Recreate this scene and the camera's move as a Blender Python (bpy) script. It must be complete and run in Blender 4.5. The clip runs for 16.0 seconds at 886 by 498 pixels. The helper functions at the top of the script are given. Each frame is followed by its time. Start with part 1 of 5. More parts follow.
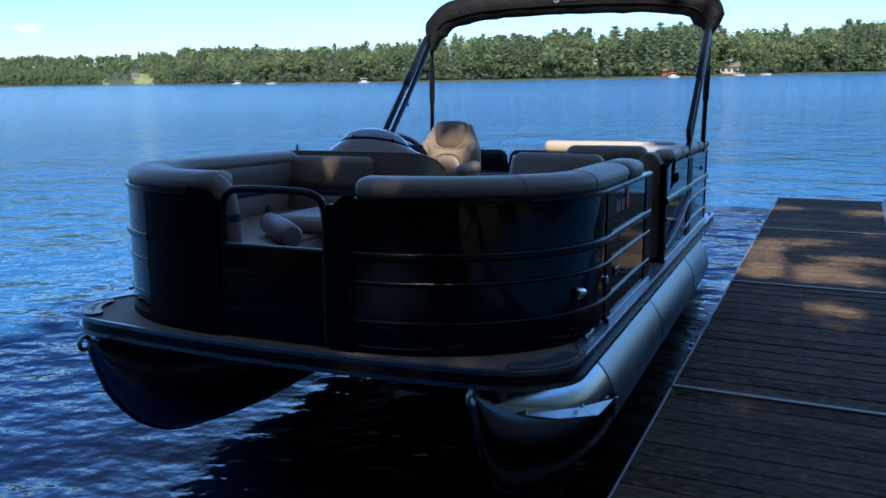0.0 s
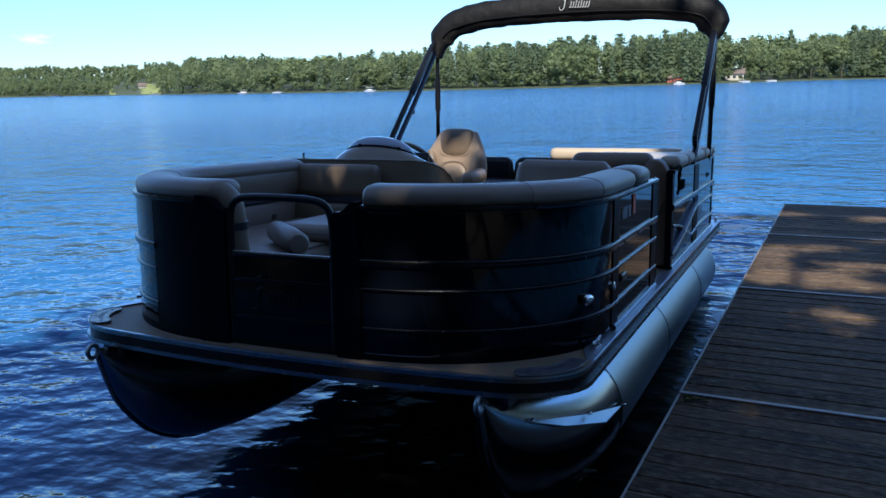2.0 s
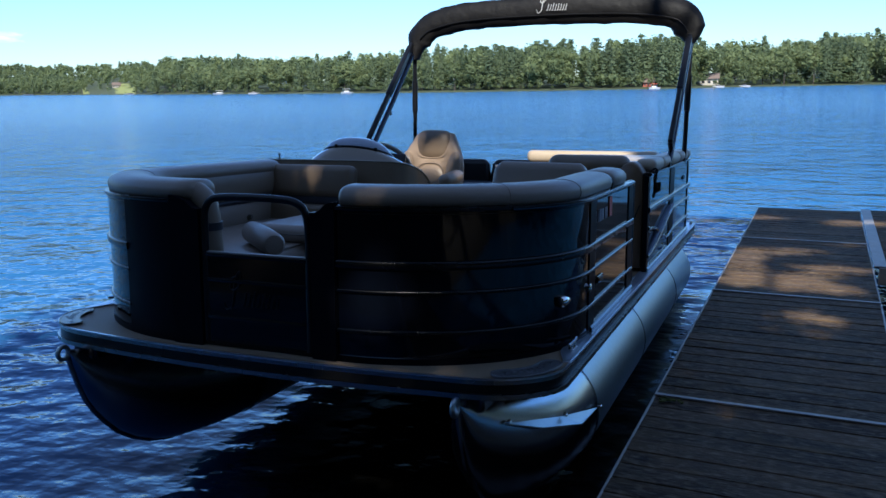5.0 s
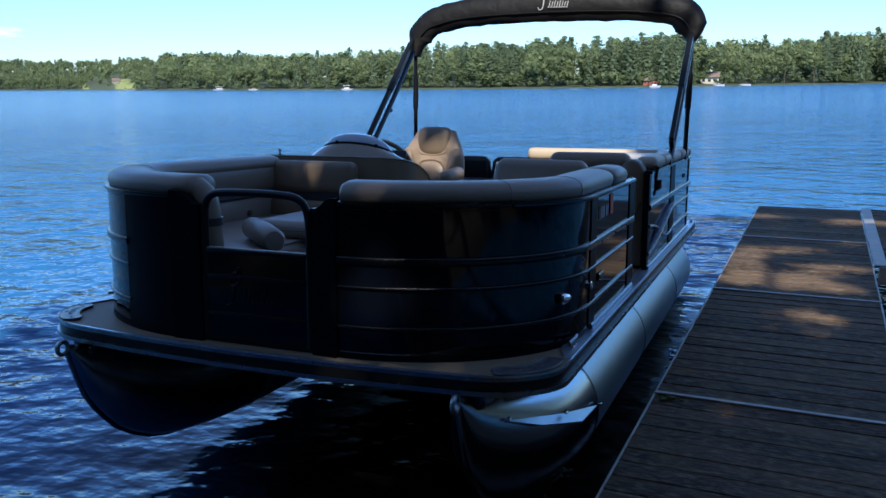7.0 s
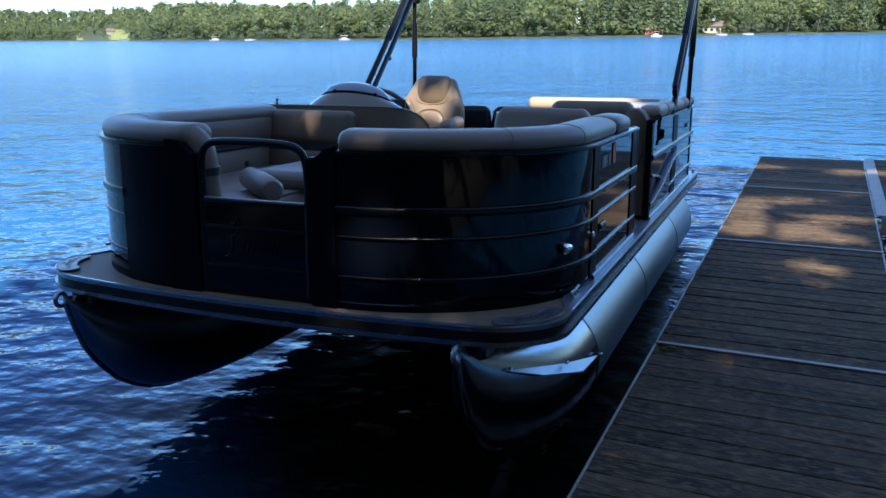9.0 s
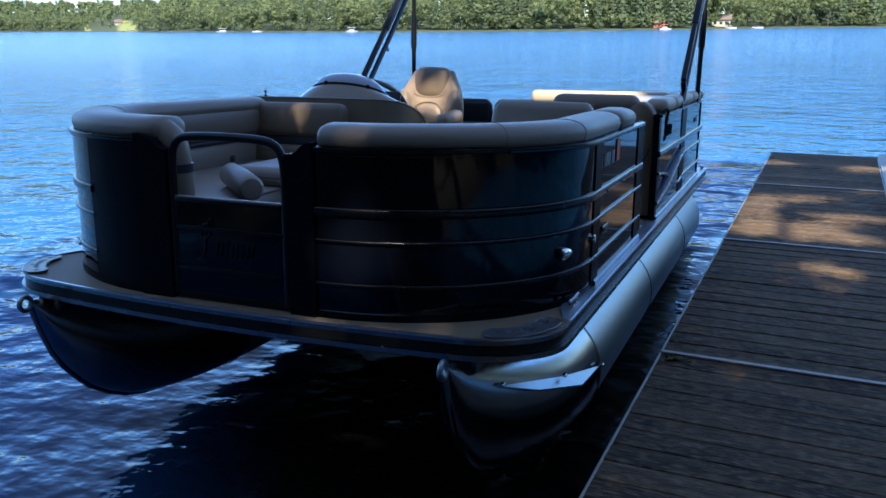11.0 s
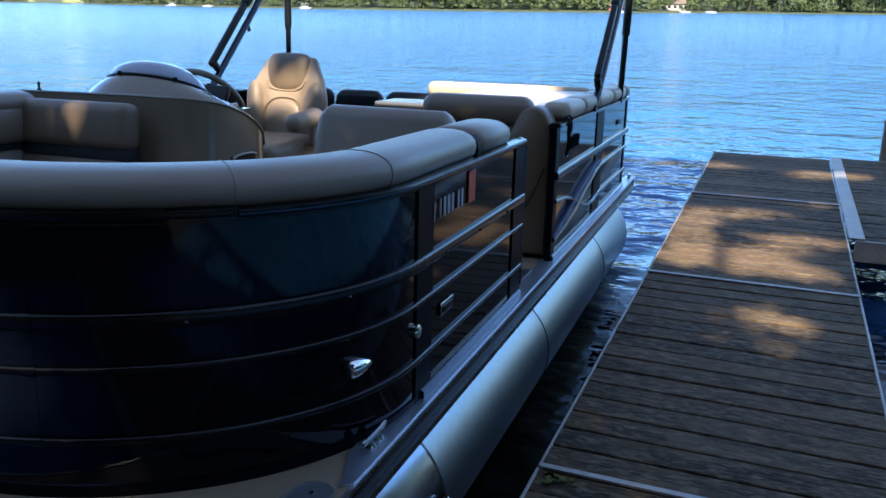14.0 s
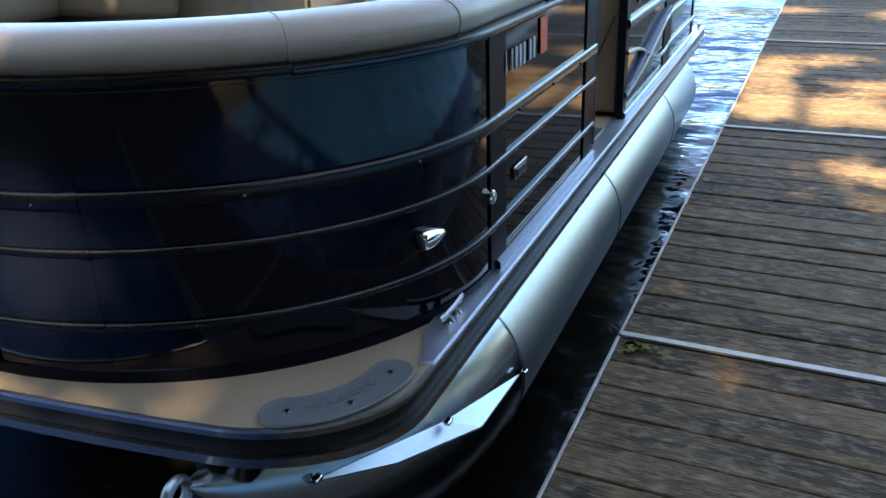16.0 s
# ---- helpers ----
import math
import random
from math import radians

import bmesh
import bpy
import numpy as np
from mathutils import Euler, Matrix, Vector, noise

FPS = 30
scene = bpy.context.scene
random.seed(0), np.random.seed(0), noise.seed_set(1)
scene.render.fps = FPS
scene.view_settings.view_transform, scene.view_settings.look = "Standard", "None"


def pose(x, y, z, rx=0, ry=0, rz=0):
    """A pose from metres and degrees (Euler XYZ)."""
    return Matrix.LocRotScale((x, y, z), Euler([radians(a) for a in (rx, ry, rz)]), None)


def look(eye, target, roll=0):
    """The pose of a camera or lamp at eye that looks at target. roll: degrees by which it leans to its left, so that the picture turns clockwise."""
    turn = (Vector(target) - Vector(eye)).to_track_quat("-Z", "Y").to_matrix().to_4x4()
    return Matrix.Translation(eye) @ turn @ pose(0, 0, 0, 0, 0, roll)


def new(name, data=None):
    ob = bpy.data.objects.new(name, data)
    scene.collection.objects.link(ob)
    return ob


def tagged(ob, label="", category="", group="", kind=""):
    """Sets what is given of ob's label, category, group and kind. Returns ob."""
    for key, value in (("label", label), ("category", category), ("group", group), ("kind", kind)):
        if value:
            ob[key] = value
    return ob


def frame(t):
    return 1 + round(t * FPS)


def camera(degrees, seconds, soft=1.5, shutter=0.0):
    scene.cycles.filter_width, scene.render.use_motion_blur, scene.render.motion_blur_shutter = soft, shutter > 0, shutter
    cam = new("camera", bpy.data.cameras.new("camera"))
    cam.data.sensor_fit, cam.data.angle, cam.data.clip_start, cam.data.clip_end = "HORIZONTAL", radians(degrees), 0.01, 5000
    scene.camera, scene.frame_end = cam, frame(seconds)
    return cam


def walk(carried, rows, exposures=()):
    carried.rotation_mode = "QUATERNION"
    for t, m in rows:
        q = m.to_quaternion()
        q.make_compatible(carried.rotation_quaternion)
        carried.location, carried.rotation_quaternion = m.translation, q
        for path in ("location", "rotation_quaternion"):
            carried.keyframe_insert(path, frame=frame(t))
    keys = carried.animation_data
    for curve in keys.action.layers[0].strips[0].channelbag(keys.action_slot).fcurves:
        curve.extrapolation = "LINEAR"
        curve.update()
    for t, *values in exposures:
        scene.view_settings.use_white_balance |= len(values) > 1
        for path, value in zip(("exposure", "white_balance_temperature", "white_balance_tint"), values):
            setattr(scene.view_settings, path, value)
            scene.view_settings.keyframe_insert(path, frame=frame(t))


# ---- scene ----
cam = camera(56.2, 16.0)
PATH = [
    (0, (-0.257, 0.42, 1.978), (-1.045, 2.212, 1.568), -1.2),
    (0.5, (-0.261, 0.419, 1.975), (-1.042, 2.215, 1.566), -1.2),
    (1, (-0.259, 0.41, 1.978), (-1.042, 2.206, 1.579), -1.2),
    (1.5, (-0.257, 0.407, 1.978), (-1.049, 2.201, 1.585), -1.3),
    (2, (-0.259, 0.414, 1.976), (-1.061, 2.204, 1.585), -1.5),
    (2.5, (-0.255, 0.414, 1.975), (-1.028, 2.219, 1.596), -1.6),
    (3, (-0.259, 0.415, 1.976), (-1.013, 2.233, 1.618), -1.6),
    (3.5, (-0.258, 0.421, 1.979), (-1.014, 2.239, 1.629), -0.8),
    (4, (-0.261, 0.427, 1.973), (-1.016, 2.244, 1.611), -1.0),
    (6.5, (-0.269, 0.427, 1.966), (-1.014, 2.241, 1.569), -0.7),
    (7, (-0.272, 0.431, 1.964), (-1.021, 2.243, 1.571), -0.7),
    (7.5, (-0.272, 0.436, 1.962), (-1.027, 2.242, 1.554), -0.5),
    (8, (-0.271, 0.45, 1.959), (-1.019, 2.256, 1.538), -0.8),
    (8.5, (-0.279, 0.454, 1.952), (-1.021, 2.259, 1.513), -0.8),
    (9, (-0.292, 0.464, 1.945), (-1.031, 2.253, 1.44), -0.8),
    (11.5, (-0.34, 0.843, 1.922), (-1.092, 2.621, 1.4), -0.6),
    (12, (-0.353, 1.0, 1.94), (-1.059, 2.797, 1.417), 0.7),
    (12.5, (-0.263, 1.259, 1.941), (-1.053, 3.031, 1.458), -0.1),
    (13, (-0.225, 1.493, 1.932), (-1.003, 3.267, 1.436), -0.5),
    (13.5, (-0.3, 1.814, 1.919), (-0.992, 3.616, 1.393), 1.6),
    (14, (-0.279, 2.115, 1.91), (-0.927, 3.92, 1.343), 0.6),
    (14.5, (-0.222, 2.439, 1.896), (-1.027, 4.162, 1.274), 1.8),
    (15, (-0.279, 2.596, 1.885), (-1.082, 4.304, 1.225), 0.2),
    (15.5, (-0.265, 2.477, 1.866), (-1.048, 4.175, 1.156), -1.4),
    (16, (-0.394, 2.254, 1.829), (-1.123, 3.909, 0.975), -3.1),
]
EXPOSURE = [(0, 0.90, 6300, 10), (8.0, 0.90, 6300, 10), (8.5, 1.06, 6500, 10), (9.0, 1.42, 6600, 10), (11.5, 1.56, 6800, 10), (12.0, 1.72, 7200, 10), (13.0, 1.82, 7200, 10), (14.5, 1.98, 7600, 10), (15.0, 2.50, 9400, 10), (15.5, 2.76, 9900, 10), (16.0, 3.30, 10800, 10)]
walk(cam, [(t, look(eye, target, roll)) for t, eye, target, roll in PATH], EXPOSURE)

# ---- light ----
SUN_AZ, SUN_EL = 159.6, 42.0          # degrees clockwise from +y, above the horizon
to_sun = Vector((math.sin(radians(SUN_AZ)) * math.cos(radians(SUN_EL)),
                 math.cos(radians(SUN_AZ)) * math.cos(radians(SUN_EL)), math.sin(radians(SUN_EL))))
world = bpy.data.worlds.new("sky")
scene.world = world
world.use_nodes = True
wn = world.node_tree
wn.nodes.clear()
sky = wn.nodes.new("ShaderNodeTexSky")
sky.sky_type, sky.sun_disc = "NISHITA", False
sky.sun_elevation, sky.sun_rotation = radians(SUN_EL), radians(SUN_AZ)
sky.air_density, sky.dust_density, sky.ozone_density = 1.1, 0.0, 2.5
bg = wn.nodes.new("ShaderNodeBackground")
bg.inputs["Strength"].default_value = 0.10
wout = wn.nodes.new("ShaderNodeOutputWorld")
# clear, cool summer air: a deeper blue towards the horizon than the plain sky model gives
coord = wn.nodes.new("ShaderNodeTexCoord")
split = wn.nodes.new("ShaderNodeSeparateXYZ")
wn.links.new(coord.outputs["Generated"], split.inputs[0])
air = wn.nodes.new("ShaderNodeValToRGB")
air.color_ramp.elements[0].position, air.color_ramp.elements[0].color = 0.0, (0.47, 0.62, 0.83, 1)
air.color_ramp.elements[1].position, air.color_ramp.elements[1].color = 0.60, (1.12, 1.08, 1.14, 1)
mid = air.color_ramp.elements.new(0.24)
mid.color = (0.66, 1.18, 1.92, 1)
wn.links.new(split.outputs["Z"], air.inputs[0])
tint = wn.nodes.new("ShaderNodeMix")
tint.data_type, tint.blend_type = "RGBA", "MULTIPLY"
tint.inputs["Factor"].default_value = 1.0
wn.links.new(sky.outputs[0], tint.inputs["A"])
wn.links.new(air.outputs[0], tint.inputs["B"])
# one small fair-weather cloud low over the hills
away = wn.nodes.new("ShaderNodeMapping")
away.vector_type = "POINT"
away.inputs["Location"].default_value = (0.757, -0.648, -0.058)
wn.links.new(coord.outputs["Generated"], away.inputs[0])
squash = wn.nodes.new("ShaderNodeVectorMath")
squash.operation, squash.inputs[1].default_value = "MULTIPLY", (44, 44, 150)
wn.links.new(away.outputs[0], squash.inputs[0])
far = wn.nodes.new("ShaderNodeVectorMath")
far.operation = "LENGTH"
wn.links.new(squash.outputs[0], far.inputs[0])
puffs = wn.nodes.new("ShaderNodeTexNoise")
puffs.inputs["Scale"].default_value, puffs.inputs["Detail"].default_value = 1.6, 4
wn.links.new(squash.outputs[0], puffs.inputs["Vector"])
edge = wn.nodes.new("ShaderNodeMath")
edge.operation, edge.inputs[1].default_value = "MULTIPLY_ADD", 2.6
wn.links.new(puffs.outputs[0], edge.inputs[0])
less = wn.nodes.new("ShaderNodeMath")
less.operation, less.inputs[0].default_value = "SUBTRACT", 0.0
wn.links.new(far.outputs["Value"], less.inputs[1])
wn.links.new(less.outputs[0], edge.inputs[2])
thick = wn.nodes.new("ShaderNodeMapRange")
thick.inputs["From Min"].default_value, thick.inputs["From Max"].default_value, thick.inputs["To Max"].default_value = 0.45, 1.4, 0.6
wn.links.new(edge.outputs[0], thick.inputs[0])
cloudy = wn.nodes.new("ShaderNodeMix")
cloudy.data_type = "RGBA"
cloudy.inputs["B"].default_value = (7.0, 7.2, 7.4, 1)
wn.links.new(thick.outputs[0], cloudy.inputs["Factor"])
wn.links.new(tint.outputs["Result"], cloudy.inputs["A"])
wn.links.new(cloudy.outputs["Result"], bg.inputs[0])
wn.links.new(bg.outputs[0], wout.inputs[0])
sun_data = bpy.data.lights.new("sun", "SUN")
sun_data.energy, sun_data.angle, sun_data.color = 5.0, radians(0.53), (1.0, 0.95, 0.86)
sun = new("sun", sun_data)
sun.matrix_world = look(to_sun * 60, (0, 0, 0))


# ---- materials ----
def material(name, base, rough=0.5, metal=0.0, vary=0.15, scale=6.0, fine=60.0, bump=0.0, bump_scale=80.0, stretch=(1, 1, 1),
             coat=0.0, per_object=0.0, per_island=0.0, ior=1.5, second=None, rough_vary=0.1, span=(0.6, 1.4)):
    """A surface whose colour wanders at two scales, with fine relief."""
    m = bpy.data.materials.new(name)
    m.use_nodes = True
    nt = m.node_tree
    p = nt.nodes["Principled BSDF"]
    p.inputs["Metallic"].default_value, p.inputs["IOR"].default_value = metal, ior
    p.inputs["Coat Weight"].default_value = coat
    p.inputs["Coat Roughness"].default_value = 0.04
    tc = nt.nodes.new("ShaderNodeTexCoord")
    mp = nt.nodes.new("ShaderNodeMapping")
    mp.inputs["Scale"].default_value = stretch
    nt.links.new(tc.outputs["Object"], mp.inputs[0])
    n1, n2 = nt.nodes.new("ShaderNodeTexNoise"), nt.nodes.new("ShaderNodeTexNoise")
    n1.inputs["Scale"].default_value, n1.inputs["Detail"].default_value = scale, 3
    n2.inputs["Scale"].default_value, n2.inputs["Detail"].default_value = fine, 5
    for n in (n1, n2):
        nt.links.new(mp.outputs[0], n.inputs["Vector"])
    add = nt.nodes.new("ShaderNodeMath")
    add.operation = "ADD"
    nt.links.new(n1.outputs[0], add.inputs[0])
    nt.links.new(n2.outputs[0], add.inputs[1])
    last = add.outputs[0]
    for node, socket, amount in (("ShaderNodeObjectInfo", "Random", per_object), ("ShaderNodeNewGeometry", "Random Per Island", per_island)):
        if amount:
            inf = nt.nodes.new(node)
            mul = nt.nodes.new("ShaderNodeMath")
            mul.operation, mul.inputs[1].default_value, mul.inputs[2].default_value = "MULTIPLY_ADD", amount, -amount / 2
            nt.links.new(inf.outputs[socket], mul.inputs[0])
            plus = nt.nodes.new("ShaderNodeMath")
            plus.operation = "ADD"
            nt.links.new(last, plus.inputs[0])
            nt.links.new(mul.outputs[0], plus.inputs[1])
            last = plus.outputs[0]
    ramp = nt.nodes.new("ShaderNodeMapRange")
    ramp.inputs["From Min"].default_value, ramp.inputs["From Max"].default_value = span
    nt.links.new(last, ramp.inputs[0])
    mix = nt.nodes.new("ShaderNodeMix")
    mix.data_type = "RGBA"
    dark = tuple(c * (1 - vary) for c in base) if second is None else second
    light = tuple(min(c * (1 + vary), 0.95) for c in base) if second is None else base
    mix.inputs["A"].default_value, mix.inputs["B"].default_value = (*dark, 1), (*light, 1)
    nt.links.new(ramp.outputs[0], mix.inputs["Factor"])
    nt.links.new(mix.outputs["Result"], p.inputs["Base Color"])
    rr = nt.nodes.new("ShaderNodeMapRange")
    rr.inputs["To Min"].default_value, rr.inputs["To Max"].default_value = max(rough * (1 - rough_vary), 0.0), min(rough * (1 + rough_vary), 1.0)
    nt.links.new(n1.outputs[0], rr.inputs[0])
    nt.links.new(rr.outputs[0], p.inputs["Roughness"])
    if bump:
        n3 = nt.nodes.new("ShaderNodeTexNoise")
        n3.inputs["Scale"].default_value, n3.inputs["Detail"].default_value = bump_scale, 4
        nt.links.new(mp.outputs[0], n3.inputs["Vector"])
        b = nt.nodes.new("ShaderNodeBump")
        b.inputs["Strength"].default_value, b.inputs["Distance"].default_value = bump, 0.01
        nt.links.new(n3.outputs[0], b.inputs["Height"])
        nt.links.new(b.outputs[0], p.inputs["Normal"])
    return m


def water_material():
    m = bpy.data.materials.new("lake_water")
    m.use_nodes = True
    nt = m.node_tree
    p = nt.nodes["Principled BSDF"]
    p.inputs["Base Color"].default_value = (0.002, 0.014, 0.052, 1)
    p.inputs["IOR"].default_value = 1.333
    tc = nt.nodes.new("ShaderNodeTexCoord")
    height = None
    for scale, amount, stretch, turn in ((0.10, 2.8, (1.0, 1.4, 1), -12), (0.34, 2.0, (1.0, 1.4, 1), 24), (1.05, 1.75, (1.0, 1.3, 1), 14), (2.9, 0.84, (1.0, 1.3, 1), -18), (7.0, 0.20, (1.0, 1.3, 1), 10)):
        mp = nt.nodes.new("ShaderNodeMapping")
        mp.inputs["Scale"].default_value, mp.inputs["Rotation"].default_value = stretch, (0, 0, radians(turn))
        n = nt.nodes.new("ShaderNodeTexNoise")
        n.inputs["Scale"].default_value, n.inputs["Detail"].default_value = scale, 2.5
        nt.links.new(tc.outputs["Object"], mp.inputs[0])
        nt.links.new(mp.outputs[0], n.inputs["Vector"])
        mul = nt.nodes.new("ShaderNodeMath")
        mul.operation, mul.inputs[1].default_value = "MULTIPLY", amount
        nt.links.new(n.outputs[0], mul.inputs[0])
        if height is None:
            height = mul.outputs[0]
        else:
            plus = nt.nodes.new("ShaderNodeMath")
            plus.operation = "ADD"
            nt.links.new(height, plus.inputs[0])
            nt.links.new(mul.outputs[0], plus.inputs[1])
            height = plus.outputs[0]
    b = nt.nodes.new("ShaderNodeBump")
    b.inputs["Strength"].default_value, b.inputs["Distance"].default_value = 1.0, 0.17
    # calmer in the lee of the dock
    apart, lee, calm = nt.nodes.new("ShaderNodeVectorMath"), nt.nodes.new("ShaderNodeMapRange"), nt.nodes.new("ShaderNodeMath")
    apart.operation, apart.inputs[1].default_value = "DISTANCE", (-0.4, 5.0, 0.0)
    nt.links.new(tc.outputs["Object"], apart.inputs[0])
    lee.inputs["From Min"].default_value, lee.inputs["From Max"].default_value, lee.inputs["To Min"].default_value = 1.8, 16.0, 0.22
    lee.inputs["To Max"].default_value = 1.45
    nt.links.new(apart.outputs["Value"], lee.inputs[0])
    # near-black body colour round the dock imitates shade; lake blue farther out
    shade_fade, body = nt.nodes.new("ShaderNodeMapRange"), nt.nodes.new("ShaderNodeMix")
    shade_fade.inputs["From Min"].default_value, shade_fade.inputs["From Max"].default_value = 2.4, 4.6
    nt.links.new(apart.outputs["Value"], shade_fade.inputs[0])
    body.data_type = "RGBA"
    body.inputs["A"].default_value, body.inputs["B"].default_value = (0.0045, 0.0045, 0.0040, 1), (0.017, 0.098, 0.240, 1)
    nt.links.new(shade_fade.outputs[0], body.inputs["Factor"])
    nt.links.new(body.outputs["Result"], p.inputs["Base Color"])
    gloss = nt.nodes.new("ShaderNodeMapRange")      # far ripples too fine to be seen singly
    gloss.inputs["From Min"].default_value, gloss.inputs["From Max"].default_value = 6.0, 70.0
    gloss.inputs["To Min"].default_value, gloss.inputs["To Max"].default_value = 0.06, 0.12
    nt.links.new(apart.outputs["Value"], gloss.inputs[0])
    nt.links.new(gloss.outputs[0], p.inputs["Roughness"])
    calm.operation = "MULTIPLY"
    nt.links.new(height, calm.inputs[0])
    nt.links.new(lee.outputs[0], calm.inputs[1])
    nt.links.new(calm.outputs[0], b.inputs["Height"])
    nt.links.new(b.outputs[0], p.inputs["Normal"])
    return m


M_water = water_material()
M_panel = material("gloss_navy_panel", (0.0013, 0.0020, 0.0042), 0.06, vary=0.2, scale=2, fine=9, ior=1.31, bump=0.01, bump_scale=3)
M_black = material("black_anodised", (0.005, 0.0058, 0.008), 0.30, vary=0.25, scale=8, fine=90, ior=1.32)
M_rail = material("dark_anodised_rail", (0.042, 0.049, 0.063), 0.22, metal=1.0, vary=0.2, scale=5, fine=70)
M_alu = material("brushed_aluminium", (0.30, 0.33, 0.37), 0.21, metal=1.0, vary=0.07, scale=3, fine=40, bump=0.012, bump_scale=25, rough_vary=0.12)
M_tube = material("satin_aluminium", (0.31, 0.36, 0.385), 0.37, metal=1.0, vary=0.10, scale=2.5, fine=30, bump=0.01, bump_scale=25, rough_vary=0.12)
M_alu_edge = material("edge_aluminium", (0.50, 0.52, 0.55), 0.34, metal=1.0, vary=0.15, scale=6, fine=80, rough_vary=0.25)
M_chrome = material("chrome", (0.80, 0.80, 0.80), 0.06, metal=1.0, vary=0.05)
# the same rail metal, coloured darker for the shaded bow, gate and starboard rails
M_rail_shaded = material("shaded_anodised_rail", (0.030, 0.030, 0.032), 0.27, metal=1.0, vary=0.2, scale=5, fine=70)
M_pad = material("pale_tan_vinyl", (0.36, 0.29, 0.21), 0.42, vary=0.07, scale=5, fine=150, bump=0.10, bump_scale=320)
M_rubber = material("black_rubber", (0.006, 0.006, 0.006), 0.33, vary=0.3, scale=10, fine=120, ior=1.28)
M_vinyl = material("taupe_vinyl", (0.190, 0.146, 0.108), 0.40, vary=0.07, scale=5, fine=150, bump=0.10, bump_scale=320)
M_tan = material("tan_vinyl", (0.25, 0.180, 0.122), 0.42, vary=0.08, scale=5, fine=150, bump=0.10, bump_scale=320)
M_caramel = material("caramel_vinyl", (0.135, 0.082, 0.045), 0.40, vary=0.12, scale=3, fine=120, bump=0.12, bump_scale=300)
M_brown = material("brown_vinyl", (0.150, 0.106, 0.070), 0.45, vary=0.10, scale=5, fine=150, bump=0.12, bump_scale=300)
M_navy = material("navy_vinyl", (0.018, 0.020, 0.030), 0.4, vary=0.15, scale=6, fine=150, bump=0.10, bump_scale=320)
M_piping = material("dark_piping", (0.10, 0.085, 0.07), 0.5)
M_stitch = material("stitched_seam", (0.20, 0.145, 0.105), 0.5)
M_shell = material("tan_gelcoat", (0.190, 0.142, 0.098), 0.13, vary=0.07, scale=3, fine=60, coat=0.3)
M_shell_d = material("olive_gelcoat", (0.14, 0.115, 0.08), 0.25, vary=0.10, scale=3, fine=60, coat=0.3)
M_floor = material("beige_deck_vinyl", (0.185, 0.132, 0.085), 0.6, vary=0.15, scale=4, fine=110, bump=0.15, bump_scale=260)
M_canvas = material("black_canvas", (0.0034, 0.0033, 0.0037), 0.62, ior=1.32, vary=0.3, scale=7, fine=140, bump=0.9, bump_scale=11)
M_smoke = material("grey_visor", (0.27, 0.31, 0.37), 0.06, vary=0.1, coat=0.2)
M_plate = material("blue_grey_plate", (0.075, 0.078, 0.085), 0.24, vary=0.15, scale=12, fine=160, bump=0.2, bump_scale=200)
M_plate_mark = material("embossed_mark", (0.062, 0.064, 0.07), 0.4)
M_matte = material("matte_black_post", (0.0030, 0.0034, 0.0060), 0.4, vary=0.2, scale=8, fine=90, ior=1.14)
M_white = material("white_mark", (0.40, 0.41, 0.42), 0.5, vary=0.08)
M_mark = material("worn_white_mark", (0.25, 0.26, 0.28), 0.5, vary=0.2, scale=20)
M_red = material("red_sticker", (0.55, 0.06, 0.03), 0.45, vary=0.10)
M_blade = material("blue_blade", (0.012, 0.024, 0.07), 0.5, vary=0.3, fine=200, bump=0.4, bump_scale=180)
M_seat = material("pale_seat_vinyl", (0.225, 0.182, 0.150), 0.42, vary=0.06, scale=5, fine=150, bump=0.10, bump_scale=320)
M_tread = material("dark_tread", (0.016, 0.017, 0.021), 0.45, vary=0.2, fine=160, bump=0.2, bump_scale=200)
M_gap_band = material("black_gap_band", (0.008, 0.008, 0.010), 0.7, vary=0.2, fine=160, ior=1.3)
M_strip = material("satin_side_strip", (0.46, 0.50, 0.57), 0.38, metal=1.0, vary=0.12, scale=5, fine=70, rough_vary=0.2)
M_rail_edge = material("grey_rub_lip", (0.21, 0.215, 0.215), 0.27, metal=1.0, vary=0.18, scale=5, fine=70)
M_dull = material("dull_aluminium", (0.30, 0.275, 0.25), 0.55, metal=0.6, vary=0.25, scale=7, fine=60)


